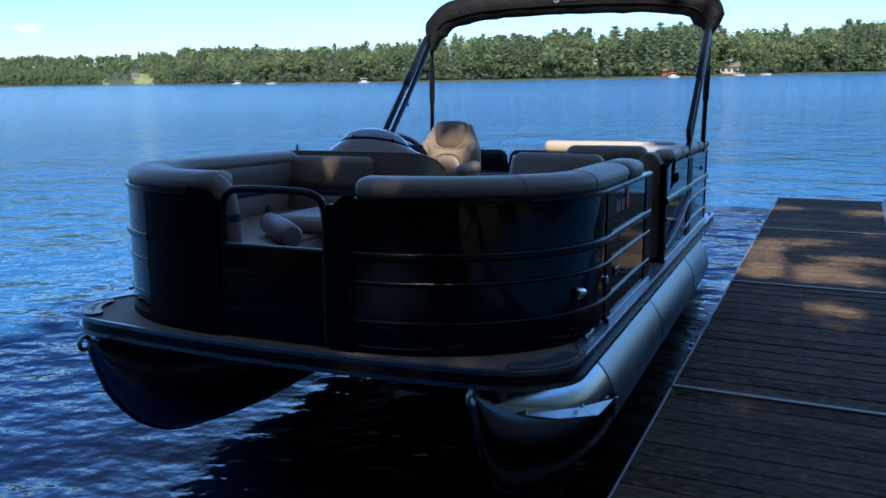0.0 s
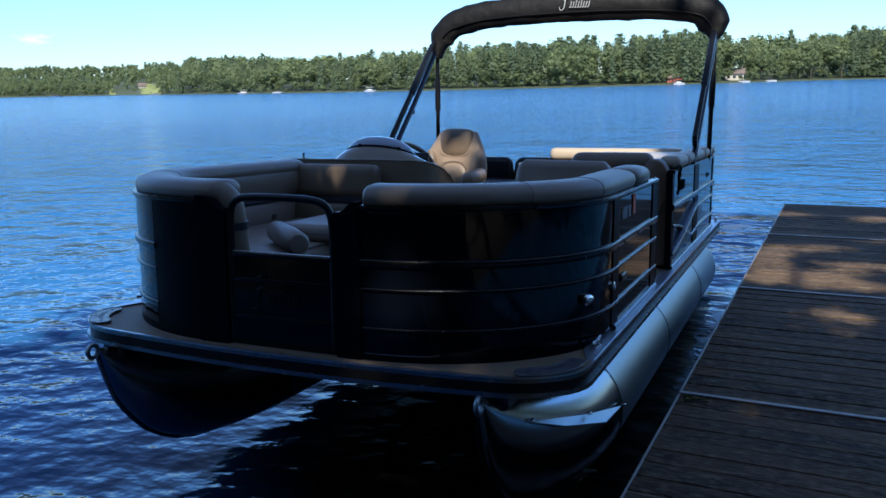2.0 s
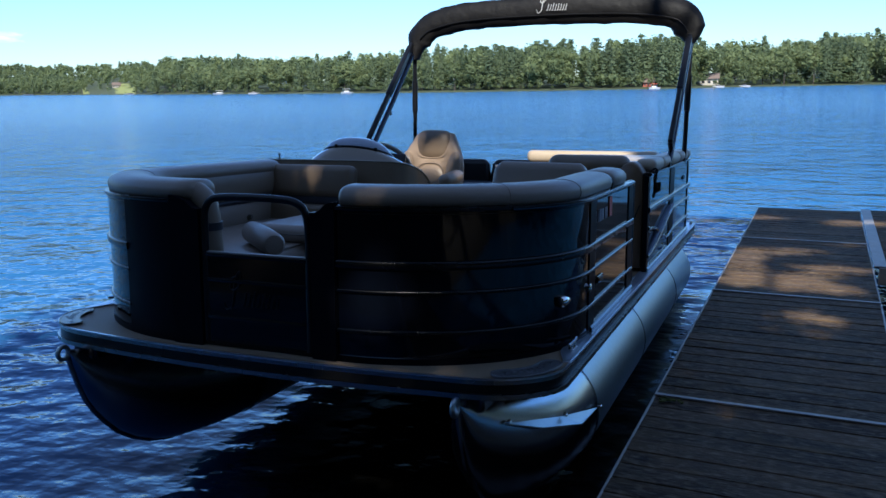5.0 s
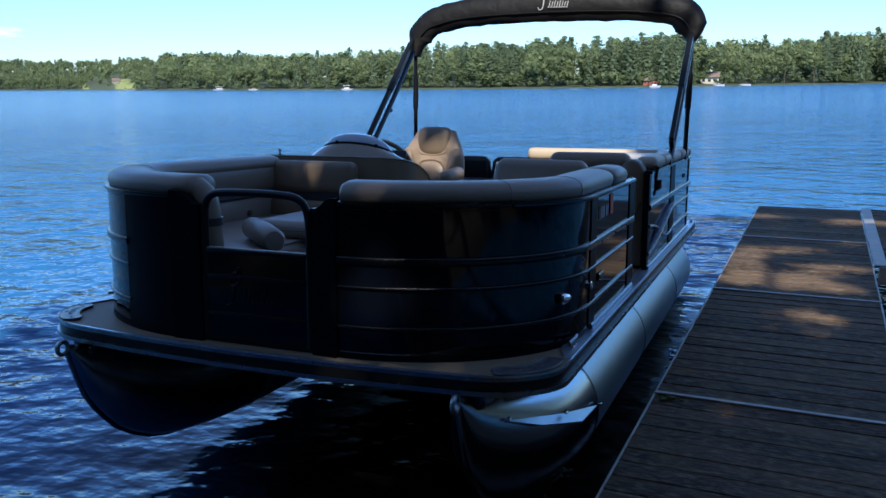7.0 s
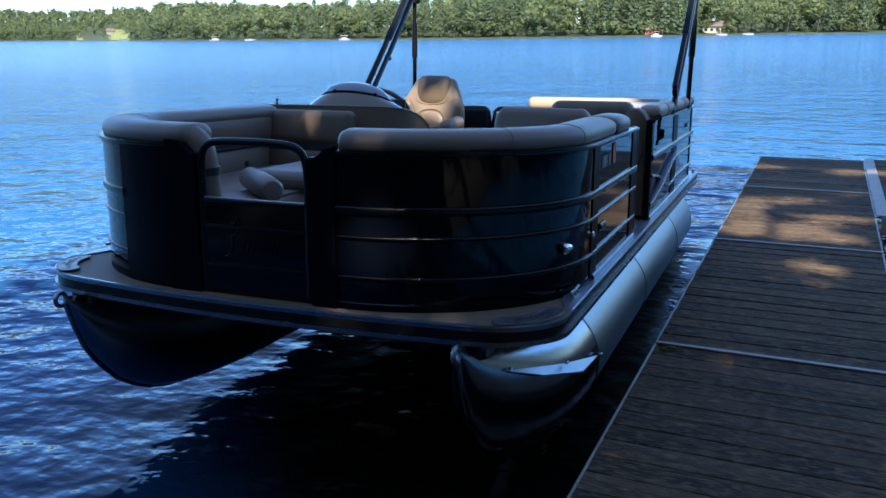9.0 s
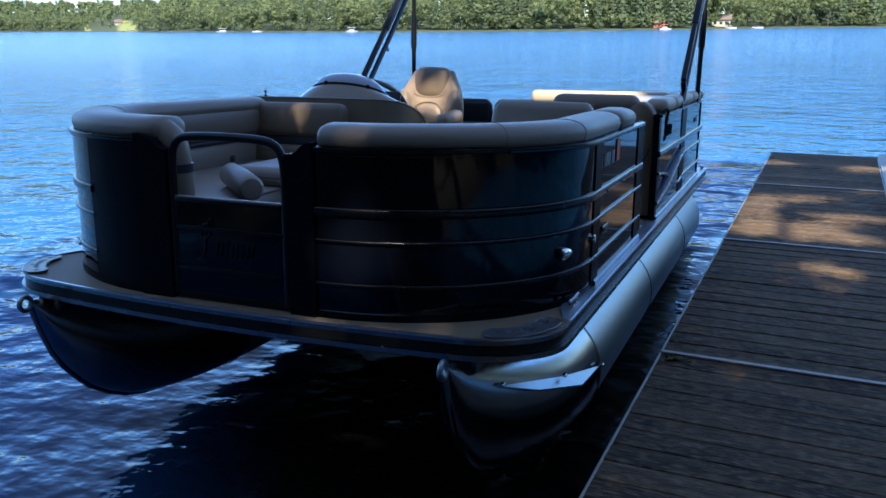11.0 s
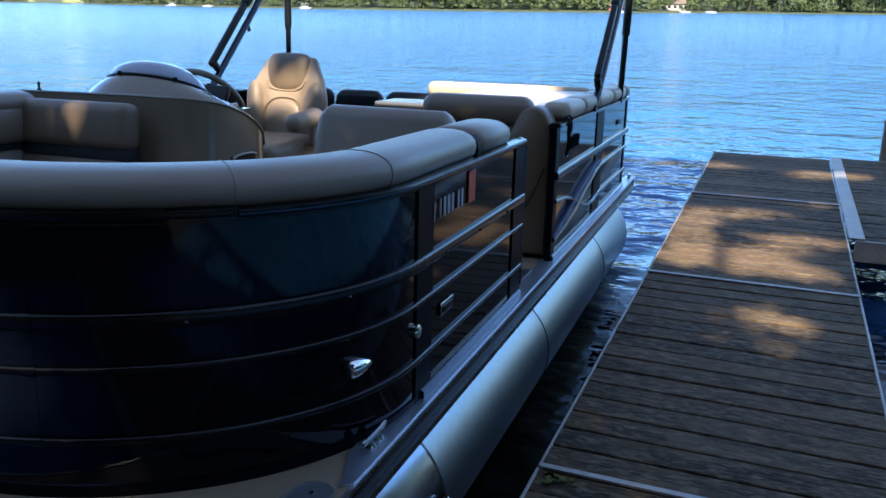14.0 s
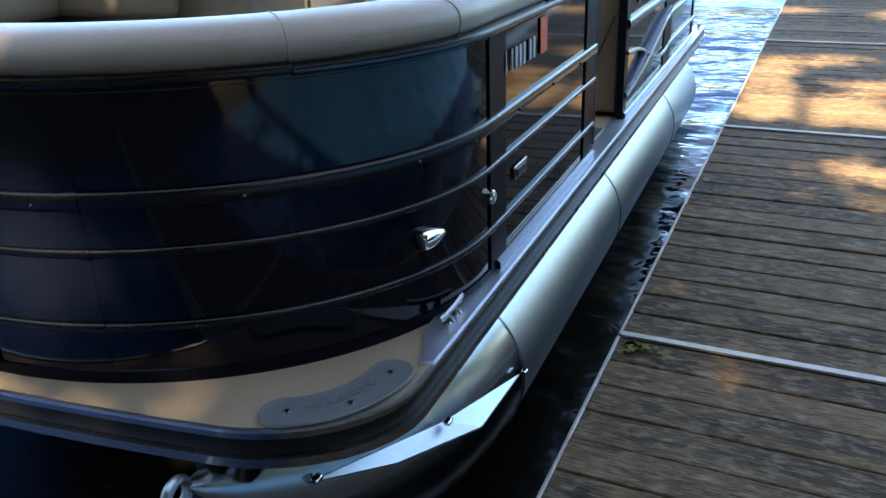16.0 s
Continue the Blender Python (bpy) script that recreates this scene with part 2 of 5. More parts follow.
def board_material():
    """Weathered softwood: dark wet-looking grain, grey bleached flecks, brown stains."""
    m = material("weathered_board", (0.092, 0.059, 0.036), 0.74, second=(0.025, 0.0165, 0.0112), scale=1.6, fine=9, stretch=(1.2, 12, 12),
                 bump=0.8, bump_scale=14, per_object=0.48, ior=1.2, span=(0.74, 1.30))
    nt = m.node_tree
    p = nt.nodes["Principled BSDF"]
    tc, inf = nt.nodes.new("ShaderNodeTexCoord"), nt.nodes.new("ShaderNodeObjectInfo")
    shift = nt.nodes.new("ShaderNodeVectorMath")
    shift.operation = "MULTIPLY_ADD"
    shift.inputs[0].default_value = (31.0, 17.0, 5.0)
    nt.links.new(inf.outputs["Random"], shift.inputs[1])
    nt.links.new(tc.outputs["Object"], shift.inputs[2])
    last = p.inputs["Base Color"].links[0].from_socket
    # (scale, stretch, from, to, strength, colour): bleached flecks, brown stains, dark knots
    for scale, stretch, lo, hi, top, colour in ((22, (0.8, 1.7, 1), 0.50, 0.72, 0.55, (0.222, 0.166, 0.114)), (60, (0.3, 2.0, 1), 0.54, 0.70, 0.62, (0.215, 0.164, 0.112)), (3.5, (1, 1.6, 1), 0.50, 0.75, 0.40, (0.145, 0.110, 0.074)), (5, (1, 2.0, 1), 0.52, 0.74, 0.50, (0.135, 0.086, 0.040)), (9, (1, 2.2, 1), 0.66, 0.72, 0.85, (0.016, 0.012, 0.010))):
        mp, n = nt.nodes.new("ShaderNodeMapping"), nt.nodes.new("ShaderNodeTexNoise")
        mp.inputs["Scale"].default_value = stretch
        n.inputs["Scale"].default_value, n.inputs["Detail"].default_value = scale, 4
        nt.links.new(shift.outputs[0], mp.inputs[0])
        nt.links.new(mp.outputs[0], n.inputs["Vector"])
        k = nt.nodes.new("ShaderNodeMapRange")
        k.inputs["From Min"].default_value, k.inputs["From Max"].default_value, k.inputs["To Max"].default_value = lo, hi, top
        nt.links.new(n.outputs[0], k.inputs[0])
        mix = nt.nodes.new("ShaderNodeMix")
        mix.data_type = "RGBA"
        mix.inputs["B"].default_value = (*colour, 1)
        nt.links.new(k.outputs[0], mix.inputs["Factor"])
        nt.links.new(last, mix.inputs["A"])
        last = mix.outputs["Result"]
    nt.links.new(last, p.inputs["Base Color"])
    return m


M_board = board_material()
M_moss = material("moss", (0.09, 0.10, 0.02), 0.95, vary=0.4, fine=90, bump=0.6)
M_bark = material("bark", (0.055, 0.044, 0.036), 0.9, vary=0.4, scale=4, fine=25, stretch=(1, 1, 0.25), bump=0.8, bump_scale=12)
M_pine = material("pine_needles", (0.128, 0.172, 0.082), 0.75, second=(0.046, 0.078, 0.040), scale=0.14, fine=0.9, per_island=0.26, span=(0.66, 1.34))
M_leaf = material("broad_leaves", (0.178, 0.222, 0.090), 0.7, second=(0.074, 0.110, 0.046), scale=0.13, fine=0.8, per_island=0.26, span=(0.66, 1.34))
M_shade = material("shade_leaves", (0.120, 0.128, 0.034), 0.6, second=(0.060, 0.070, 0.018), scale=0.6, fine=5, per_island=0.3)
M_meadow = material("mown_meadow", (0.24, 0.26, 0.08), 0.9, second=(0.14, 0.17, 0.05), scale=0.05, fine=0.5)
M_grass = material("wood_floor", (0.050, 0.066, 0.026), 0.9, second=(0.028, 0.040, 0.017), scale=0.03, fine=0.5)
M_sand = material("forest_soil", (0.055, 0.045, 0.030), 0.9, second=(0.028, 0.026, 0.016), scale=0.6, fine=9, bump=0.4, bump_scale=6)
M_post = material("pine_post", (0.20, 0.14, 0.09), 0.8, vary=0.3, scale=3, fine=20, stretch=(4, 4, 0.6), bump=0.5, bump_scale=20)
M_wall = material("pale_siding", (0.36, 0.33, 0.27), 0.8, vary=0.1, scale=0.5, fine=5)
M_wall_r = material("red_siding", (0.30, 0.08, 0.05), 0.8, vary=0.15, scale=0.5, fine=5)
M_roof = material("brown_shingle", (0.12, 0.09, 0.075), 0.85, vary=0.25, scale=1, fine=6)
M_pane = material("dark_pane", (0.02, 0.025, 0.03), 0.05, vary=0.1)
M_hull = material("white_hull", (0.42, 0.42, 0.41), 0.4, vary=0.05)


def let_light_through(m, share):
    """Leaves pass on part of the light that falls on their other side."""
    nt = m.node_tree
    p = nt.nodes["Principled BSDF"]
    thin, both = nt.nodes.new("ShaderNodeBsdfTranslucent"), nt.nodes.new("ShaderNodeMixShader")
    both.inputs[0].default_value = share
    nt.links.new(p.inputs["Base Color"].links[0].from_socket, thin.inputs["Color"])
    nt.links.new(p.outputs[0], both.inputs[1])
    nt.links.new(thin.outputs[0], both.inputs[2])
    nt.links.new(both.outputs[0], nt.nodes["Material Output"].inputs["Surface"])


let_light_through(M_pine, 0.42)
let_light_through(M_leaf, 0.40)
let_light_through(M_shade, 0.45)


# ---- building helpers ----
def finish(name, me, mat, parent=None, label="", smooth=True, angle=40):
    me.materials.append(mat)
    if smooth:
        me.polygons.foreach_set("use_smooth", [True] * len(me.polygons))
        me.set_sharp_from_angle(angle=radians(angle))
    ob = new(name, me)
    if parent is not None:
        ob.parent = parent
    if label:
        ob["label"] = label
    return ob


def part(name, bm, mat, parent, label="", smooth=True, angle=40):
    """Links a bmesh as one mesh object under a thing or a part."""
    bmesh.ops.recalc_face_normals(bm, faces=bm.faces)
    me = bpy.data.meshes.new(name)
    bm.to_mesh(me)
    bm.free()
    return finish(name, me, mat, parent, label, smooth, angle)


def thing(name, m, label, category, group="", kind=""):
    ob = new(name)
    ob.empty_display_size = 0.2
    ob.matrix_world = m
    return tagged(ob, label, category, group, kind)


def box(bm, centre, size, bevel=0.0, rot=(0, 0, 0), seg=3, taper=1.0):
    """A box with rounded edges; taper scales its top."""
    got = bmesh.ops.create_cube(bm, size=1.0)["verts"]
    for v in got:
        k = taper if v.co.z > 0 else 1.0
        v.co = Vector((v.co.x * size[0] * k, v.co.y * size[1] * k, v.co.z * size[2]))
    if bevel:
        edges = list({e for v in got for e in v.link_edges})
        made = bmesh.ops.bevel(bm, geom=edges, offset=bevel, segments=seg, profile=0.5, affect="EDGES")
        got = list({v for f in made["faces"] for v in f.verts} | {v for v in got if v.is_valid})
    m = pose(*centre, *rot)
    for v in got:
        v.co = m @ v.co
    return bm


def pipe(bm, pts, r, n=10, closed=False, flat=1.0):
    """A round bar along points; r one radius or one for each point."""
    pts = [Vector(p) for p in pts]
    radii = r if isinstance(r, (list, tuple)) else [r] * len(pts)
    rings, side = [], None
    for i, p in enumerate(pts):
        a = pts[i - 1] if (i or closed) else p
        b = pts[(i + 1) % len(pts)] if (i + 1 < len(pts) or closed) else p
        d = (b - a).normalized()
        if side is None:
            side = d.cross(Vector((0, 0, 1)))
            if side.length < 1e-3:
                side = Vector((1, 0, 0))
        side = (side - d * side.dot(d)).normalized()
        up = side.cross(d)
        rings.append([bm.verts.new(p + radii[i] * (math.cos(t) * side + flat * math.sin(t) * up)) for t in (2 * math.pi * k / n for k in range(n))])
    for i in range(len(rings) - (0 if closed else 1)):
        a, b = rings[i], rings[(i + 1) % len(rings)]
        for k in range(n):
            bm.faces.new((a[k], a[(k + 1) % n], b[(k + 1) % n], b[k]))
    if not closed:
        bm.faces.new(rings[0][::-1])
        bm.faces.new(rings[-1])
    return bm


def curve(pts, n=8):
    """Points on a smooth line through the given ones."""
    p = [Vector(q) for q in pts]
    p = [2 * p[0] - p[1], *p, 2 * p[-1] - p[-2]]
    out = []
    for i in range(1, len(p) - 2):
        a, b, c, d = p[i - 1:i + 3]
        for k in range(n):
            t = k / n
            out.append(0.5 * (2 * b + (c - a) * t + (2 * a - 5 * b + 4 * c - d) * t * t + (3 * b - a - 3 * c + d) * t ** 3))
    return out + [p[-2]]


def sweep(bm, path, profile, closed=False, round_ends=0.0):
    """A profile of (outward, up) carried along a flat path of (x, y), outward to the path's right."""
    n = len(path)
    outs, dirs = [], []
    for i in range(n):
        a = path[i - 1] if (i or closed) else path[i]
        b = path[(i + 1) % n] if (i + 1 < n or closed) else path[i]
        d = Vector((b[0] - a[0], b[1] - a[1])).normalized()
        dirs.append(d)
        outs.append(Vector((d.y, -d.x)))
    co = sum(p[0] for p in profile) / len(profile)
    cz = sum(p[1] for p in profile) / len(profile)
    rings = []

    def ring(i, k=1.0, push=0.0):
        x, y = path[i][0] + dirs[i].x * push, path[i][1] + dirs[i].y * push
        return [bm.verts.new((x + outs[i].x * (co + (o - co) * k), y + outs[i].y * (co + (o - co) * k), cz + (z - cz) * k)) for o, z in profile]

    turns = [radians(a) for a in (80, 55, 30)] if round_ends else []
    for a in turns:
        rings.append(ring(0, math.cos(a) if a else 1, -round_ends * math.sin(a)))
    rings += [ring(i) for i in range(n)]
    for a in reversed(turns):
        rings.append(ring(n - 1, math.cos(a), round_ends * math.sin(a)))
    for i in range(len(rings) - (0 if closed else 1)):
        a, b = rings[i], rings[(i + 1) % len(rings)]
        for k in range(len(profile)):
            bm.faces.new((a[k], a[(k + 1) % len(profile)], b[(k + 1) % len(profile)], b[k]))
    if not closed:
        bm.faces.new(rings[0][::-1])
        bm.faces.new(rings[-1])
    return bm


def oval(o0, o1, z0, z1, n=14, power=2.6):
    """A rounded profile that fills a rectangle."""
    out = []
    for k in range(n):
        t = 2 * math.pi * k / n
        c, s = math.cos(t), math.sin(t)
        out.append(((o0 + o1) / 2 + (o1 - o0) / 2 * math.copysign(abs(c) ** (2 / power), c), (z0 + z1) / 2 + (z1 - z0) / 2 * math.copysign(abs(s) ** (2 / power), s)))
    return out


def flat_plate(bm, outline, z0, z1):
    low, high = [bm.verts.new((x, y, z0)) for x, y in outline], [bm.verts.new((x, y, z1)) for x, y in outline]
    bm.faces.new(low[::-1])
    bm.faces.new(high)
    for i in range(len(outline)):
        j = (i + 1) % len(outline)
        bm.faces.new((low[i], low[j], high[j], high[i]))
    return bm


def quads_mesh(name, corners, mat, parent=None, label="", facing=None):
    """One mesh of loose four-cornered leaves from an array (n, 4, 3), shaded along the given directions."""
    n = len(corners)
    me = bpy.data.meshes.new(name)
    me.vertices.add(4 * n)
    me.vertices.foreach_set("co", np.ascontiguousarray(corners, dtype=np.float32).ravel())
    me.loops.add(4 * n)
    me.loops.foreach_set("vertex_index", np.arange(4 * n, dtype=np.int32))
    me.polygons.add(n)
    me.polygons.foreach_set("loop_start", np.arange(0, 4 * n, 4, dtype=np.int32))
    me.polygons.foreach_set("loop_total", np.full(n, 4, dtype=np.int32))
    me.update()
    me.validate()
    ob = finish(name, me, mat, parent, label, smooth=False)
    if facing is not None:
        me.polygons.foreach_set("use_smooth", [True] * n)
        me.normals_split_custom_set_from_vertices(np.repeat(facing, 4, axis=0))
    return ob


def leaves(rng, centres, size, aim=None, bend=0.6):
    """Loose leaf sprays at the centres, turned at random, or about the given directions."""
    n = len(centres)
    nrm = rng.normal(size=(n, 3))
    if aim is not None:
        nrm = aim + bend * nrm
    nrm /= np.linalg.norm(nrm, axis=1, keepdims=True) + 1e-9
    u = np.cross(nrm, rng.normal(size=(n, 3)))
    u /= np.linalg.norm(u, axis=1, keepdims=True) + 1e-9
    v = np.cross(nrm, u)
    s = np.asarray(size).reshape(-1, 1) * rng.uniform(0.6, 1.3, (n, 1))
    t = s * rng.uniform(0.45, 0.9, (n, 1))
    w = rng.uniform(0.2, 0.7, (n, 1))
    return np.stack([centres - s * u, centres - t * v * w + s * u * 0.1, centres + s * u, centres + t * v], 1)


# ---- lake, shores ----
LEVEL = -0.10
water_bm = bmesh.new()
bmesh.ops.create_grid(water_bm, x_segments=2, y_segments=2, size=2600)
for v in water_bm.verts:
    v.co.z = LEVEL
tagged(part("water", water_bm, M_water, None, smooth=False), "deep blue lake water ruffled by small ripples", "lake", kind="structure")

# The far shore: its distance from the landing for each bearing, in degrees to the left of +y.
SHORE = ((-60, 420), (-30, 380), (-12, 335), (-5, 312), (1, 300), (8, 258), (15, 252), (23, 264), (30, 292), (36, 350), (41, 445), (48, 690), (52, 840), (60, 900), (90, 950))


def shore(bearing):
    return float(np.interp(bearing, [a for a, _ in SHORE], [d for _, d in SHORE]))


def inland(bearing, d):
    """The height of the far land d metres behind its shoreline."""
    hill = np.interp(bearing, (-60, -8, 0, 12, 30, 36, 44, 60, 90), (8, 9, 6, 3, 4, 8, 15, 23, 23))
    return 0.25 + 2.0 * (1 - math.exp(-d / 40)) + hill * (1 - math.exp(-(d / 160) ** 2))


def far_point(bearing, d, z=None):
    r = shore(bearing) + d
    return Vector((-math.sin(radians(bearing)) * r, math.cos(radians(bearing)) * r, inland(bearing, max(d, 0)) if z is None else z))


land_bm = bmesh.new()
bearings = [-60 + 1.5 * k for k in range(101)]
steps = (-3, 0, 4, 15, 35, 60, 100, 160, 250, 400, 700)
grid = [[land_bm.verts.new(far_point(b + 0.6 * math.sin(b * 1.7), d, -0.4 if d < 0 else None)) for d in steps] for b in bearings]
for i in range(len(bearings) - 1):
    for k in range(len(steps) - 1):
        land_bm.faces.new((grid[i][k], grid[i][k + 1], grid[i + 1][k + 1], grid[i + 1][k]))
tagged(part("far_shore", land_bm, M_grass, None), "low grassy far shore rising to wooded hills", "shore", kind="structure")

meadow_bm = bmesh.new()
bands = [[meadow_bm.verts.new(far_point(b, d) + Vector((0, 0, 0.12))) for d in (1, 4, 15, 35, 60, 100)] for b in (42.3, 43.0, 43.8, 44.6, 45.4)]
for a, b2 in zip(bands, bands[1:]):
    for k in range(5):
        meadow_bm.faces.new((a[k], a[k + 1], b2[k + 1], b2[k]))
tagged(part("meadow", meadow_bm, M_meadow, None), "light green mown clearing between the woods", "meadow", kind="structure")

rng = np.random.default_rng(7)


def soften(cards, outward, own=0.32):
    """Directions for shading: mostly out of the crown, partly each spray's own."""
    nrm = np.cross(cards[:, 2] - cards[:, 0], cards[:, 3] - cards[:, 1])
    nrm /= np.linalg.norm(nrm, axis=1, keepdims=True) + 1e-9
    nrm *= np.where((nrm * outward).sum(1, keepdims=True) < 0, -1.0, 1.0)
    mix = outward / (np.linalg.norm(outward, axis=1, keepdims=True) + 1e-9) * (1 - own) + nrm * own
    return mix / (np.linalg.norm(mix, axis=1, keepdims=True) + 1e-9)


def pine_cards(rng, n, size):
    """Leaf sprays of a conifer one metre high: whorled tiers, widest a third of the way up, an uneven top."""
    z = rng.uniform(0.06, 1.0, n) ** 0.85
    tiers = int(rng.integers(12, 18))
    z = (np.floor(z * tiers) + rng.uniform(0.1, 0.8, n)) / tiers
    wide = 0.24 * np.interp(z, (0.0, 0.2, 0.5, 0.82, 1.0), (0.85, 1.0, 0.95, 0.70, 0.26))
    a = rng.uniform(0, 2 * np.pi, n)
    lobes = 0.72 + 0.28 * np.sin(a * rng.integers(3, 6) + np.floor(z * tiers) * 2.4)
    core = rng.random(n) < 0.22
    r = wide * lobes * np.where(core, rng.uniform(0.15, 0.55, n), rng.uniform(0.3, 1.0, n) ** 0.5)
    c = np.stack([r * np.cos(a), r * np.sin(a), z - 0.10 * r], 1)
    out = np.stack([np.cos(a), np.sin(a), np.full(n, 0.75)], 1)
    cards = leaves(rng, c, size * np.interp(z, (0, 1), (1.2, 0.7)) * np.where(core, 2.0, 0.92), out * 0.6, 0.36)
    return cards, soften(cards, out)


def broad_cards(rng, n, size):
    """Leaf sprays of a broadleaved tree one metre high: clumps round an uneven crown."""
    k = 18
    dirs = rng.normal(size=(k, 3))
    dirs /= np.linalg.norm(dirs, axis=1, keepdims=True)
    mid = dirs * rng.uniform(0.35, 1.0, (k, 1)) * np.array([0.27, 0.27, 0.31]) + np.array([0, 0, 0.58])
    which = rng.integers(0, k, n)
    d = rng.normal(size=(n, 3))
    d /= np.linalg.norm(d, axis=1, keepdims=True)
    core = rng.random((n, 1)) < 0.20
    c = mid[which] + d * (0.14 * np.where(core, rng.uniform(0.0, 0.5, (n, 1)), rng.uniform(0.6, 0.96, (n, 1))))
    c[:, 2] = np.maximum(c[:, 2], 0.05)
    out = d * 0.7 + (c - np.array([0, 0, 0.5])) * 1.4 + np.array([0, 0, 0.2])
    cards = leaves(rng, c, size * np.where(core, 2.1, 0.90), d + np.array([0, 0, 0.25]), 0.42)
    return cards, soften(cards, out)


pine_kinds = [pine_cards(rng, 1500, 0.0225) for _ in range(6)]
broad_kinds = [broad_cards(rng, 1500, 0.022) for _ in range(6)]
pine_far = [pine_cards(rng, 480, 0.038) for _ in range(5)]
broad_far = [broad_cards(rng, 480, 0.036) for _ in range(5)]
bush_kinds = [broad_cards(rng, 240, 0.045) for _ in range(5)]


def set_out(near, far, spots):
    """All the sprays of a wood, and their directions."""
    out, ways = [], []
    for b, d, h, w in spots:
        kinds = near if d < 30 else far
        (cards, way), t = kinds[int(rng.integers(len(kinds)))], rng.uniform(0, 2 * np.pi)
        turn = np.array([[math.cos(t), -math.sin(t), 0], [math.sin(t), math.cos(t), 0], [0, 0, 1]])
        out.append((cards @ turn.T) * np.array([w, w, 1.0]) * h + np.array(far_point(b, d)))
        ways.append(way @ turn.T)
    return np.concatenate(out), np.concatenate(ways)


def wood(name, near, far, spots, mat, label, category):
    cards, ways = set_out(near, far, spots)
    return tagged(quads_mesh(name, cards, mat, facing=ways), label, category, kind="stuff")


pines, broads, bushes = [], [], []
b = -14.0
while b < 62:
    r = shore(b)
    step = math.degrees(3.4 / r) * rng.uniform(0.7, 1.3)
    # the share of conifers, the height of the wood, and the clearings along the shore
    share = float(np.interp(b, (-14, 2, 9, 14, 22, 30, 34, 38, 42, 62), (0.22, 0.34, 0.54, 0.60, 0.60, 0.40, 0.22, 0.22, 0.25, 0.25)))
    tall = float(np.interp(b, (-14, -3, 1, 4, 10.6, 12.7, 14.2, 17.5, 20, 24, 30, 36, 40, 41.5, 45, 50, 62), (18.5, 14.8, 12.8, 12.8, 14.6, 11.6, 13.2, 12.2, 12.6, 11.8, 11.0, 11.4, 12.5, 10, 9, 12, 14)))
    clearing = 42.6 < b < 45.1
    if b > 36:
        step *= 1.15
    for row, d in enumerate((3, 9, 16, 25, 36, 50, 72, 100, 140) + ((190, 240, 300, 370, 440, 520) if b > 33 else ())):
        if clearing and row < 5:
            continue
        if row == 0 and (1.5 < b < 7.5) and rng.random() < 0.5:
            continue
        if row > 4 and b < 34 and rng.random() < 0.35:
            continue
        bb, dd = b + rng.uniform(-0.6, 0.6) * step, d + rng.uniform(-2.5, 2.5)
        h = 1.04 * tall * min(0.86 + 0.045 * row, 1.1) * rng.uniform(0.84, 1.12)
        if rng.random() < share:
            pines.append((bb, dd, h * (1.10 if rng.random() < 0.08 else 1.0), rng.uniform(0.9, 1.3)))
        else:
            broads.append((bb, dd, h * 1.04, rng.uniform(0.9, 1.25)))
    for k in range(4):
        if not clearing or rng.random() < 0.15:
            bushes.append((b + rng.uniform(-0.7, 0.7) * step, rng.uniform(-0.6, 0.8) if k < 2 else rng.uniform(1, 6), rng.uniform(1.2, 2.6) if k < 2 else rng.uniform(2.5, 5.5), rng.uniform(1.0, 1.6)))
    b += step * 1.12
wood("pine_woods", pine_kinds, pine_far, pines, M_pine, "dense dark green conifers lining the far shore", "woods")
wood("broadleaf_woods", broad_kinds, broad_far, broads, M_leaf, "lighter green broadleaved trees along the far shore", "woods")
wood("shore_bushes", bush_kinds, bush_kinds, bushes, M_leaf, "low green bushes hanging over the far waterline", "bushes")
# single trunks of the wood's edge
trunk_bm = bmesh.new()
for bb, dd, h, w in pines[::2] + broads[::3]:
    if dd < 20:
        p = far_point(bb, dd)
        pipe(trunk_bm, [p - Vector((0, 0, 0.3)), p + Vector((0, 0, 0.45 * h)), p + Vector((0, 0, 0.9 * h))], [0.18, 0.12, 0.03], 5)
tagged(part("wood_trunks", trunk_bm, M_bark, None), "grey-brown trunks at the edge of the far wood", "trunks", kind="stuff")


def cottage(bearing, d, w, dp, h, wall, label):
    p = far_point(bearing, d)
    c = thing("cottage", pose(p.x, p.y, p.z - 0.1, 0, 0, bearing), label, "house", "cottages on the far shore")
    part("wall", box(bmesh.new(), (0, 0, h / 2), (w, dp, h), 0.03), wall, c)
    bm = bmesh.new()
    prof = [(-dp / 2 - 0.5, h), (0, h + 0.42 * dp), (dp / 2 + 0.5, h), (dp / 2 + 0.5, h + 0.15), (0, h + 0.42 * dp + 0.18), (-dp / 2 - 0.5, h + 0.15)]
    ends = [[bm.verts.new((s * (w / 2 + 0.4), y, z)) for y, z in prof] for s in (-1, 1)]
    for k in range(6):
        bm.faces.new((ends[0][k], ends[0][(k + 1) % 6], ends[1][(k + 1) % 6], ends[1][k]))
    bm.faces.new(ends[0][::-1])
    bm.faces.new(ends[1])
    part("roof", bm, M_roof, c, smooth=False)
    for x in (-0.32 * w, 0.0, 0.32 * w):
        win = part("window", box(bmesh.new(), (x, -dp / 2 - 0.02, 0.55 * h), (0.17 * w, 0.06, 0.42 * h), 0.02), M_roof, c)
        part("pane", box(bmesh.new(), (x, -dp / 2 - 0.055, 0.55 * h), (0.13 * w, 0.03, 0.34 * h), 0.005), M_pane, win)
    return c


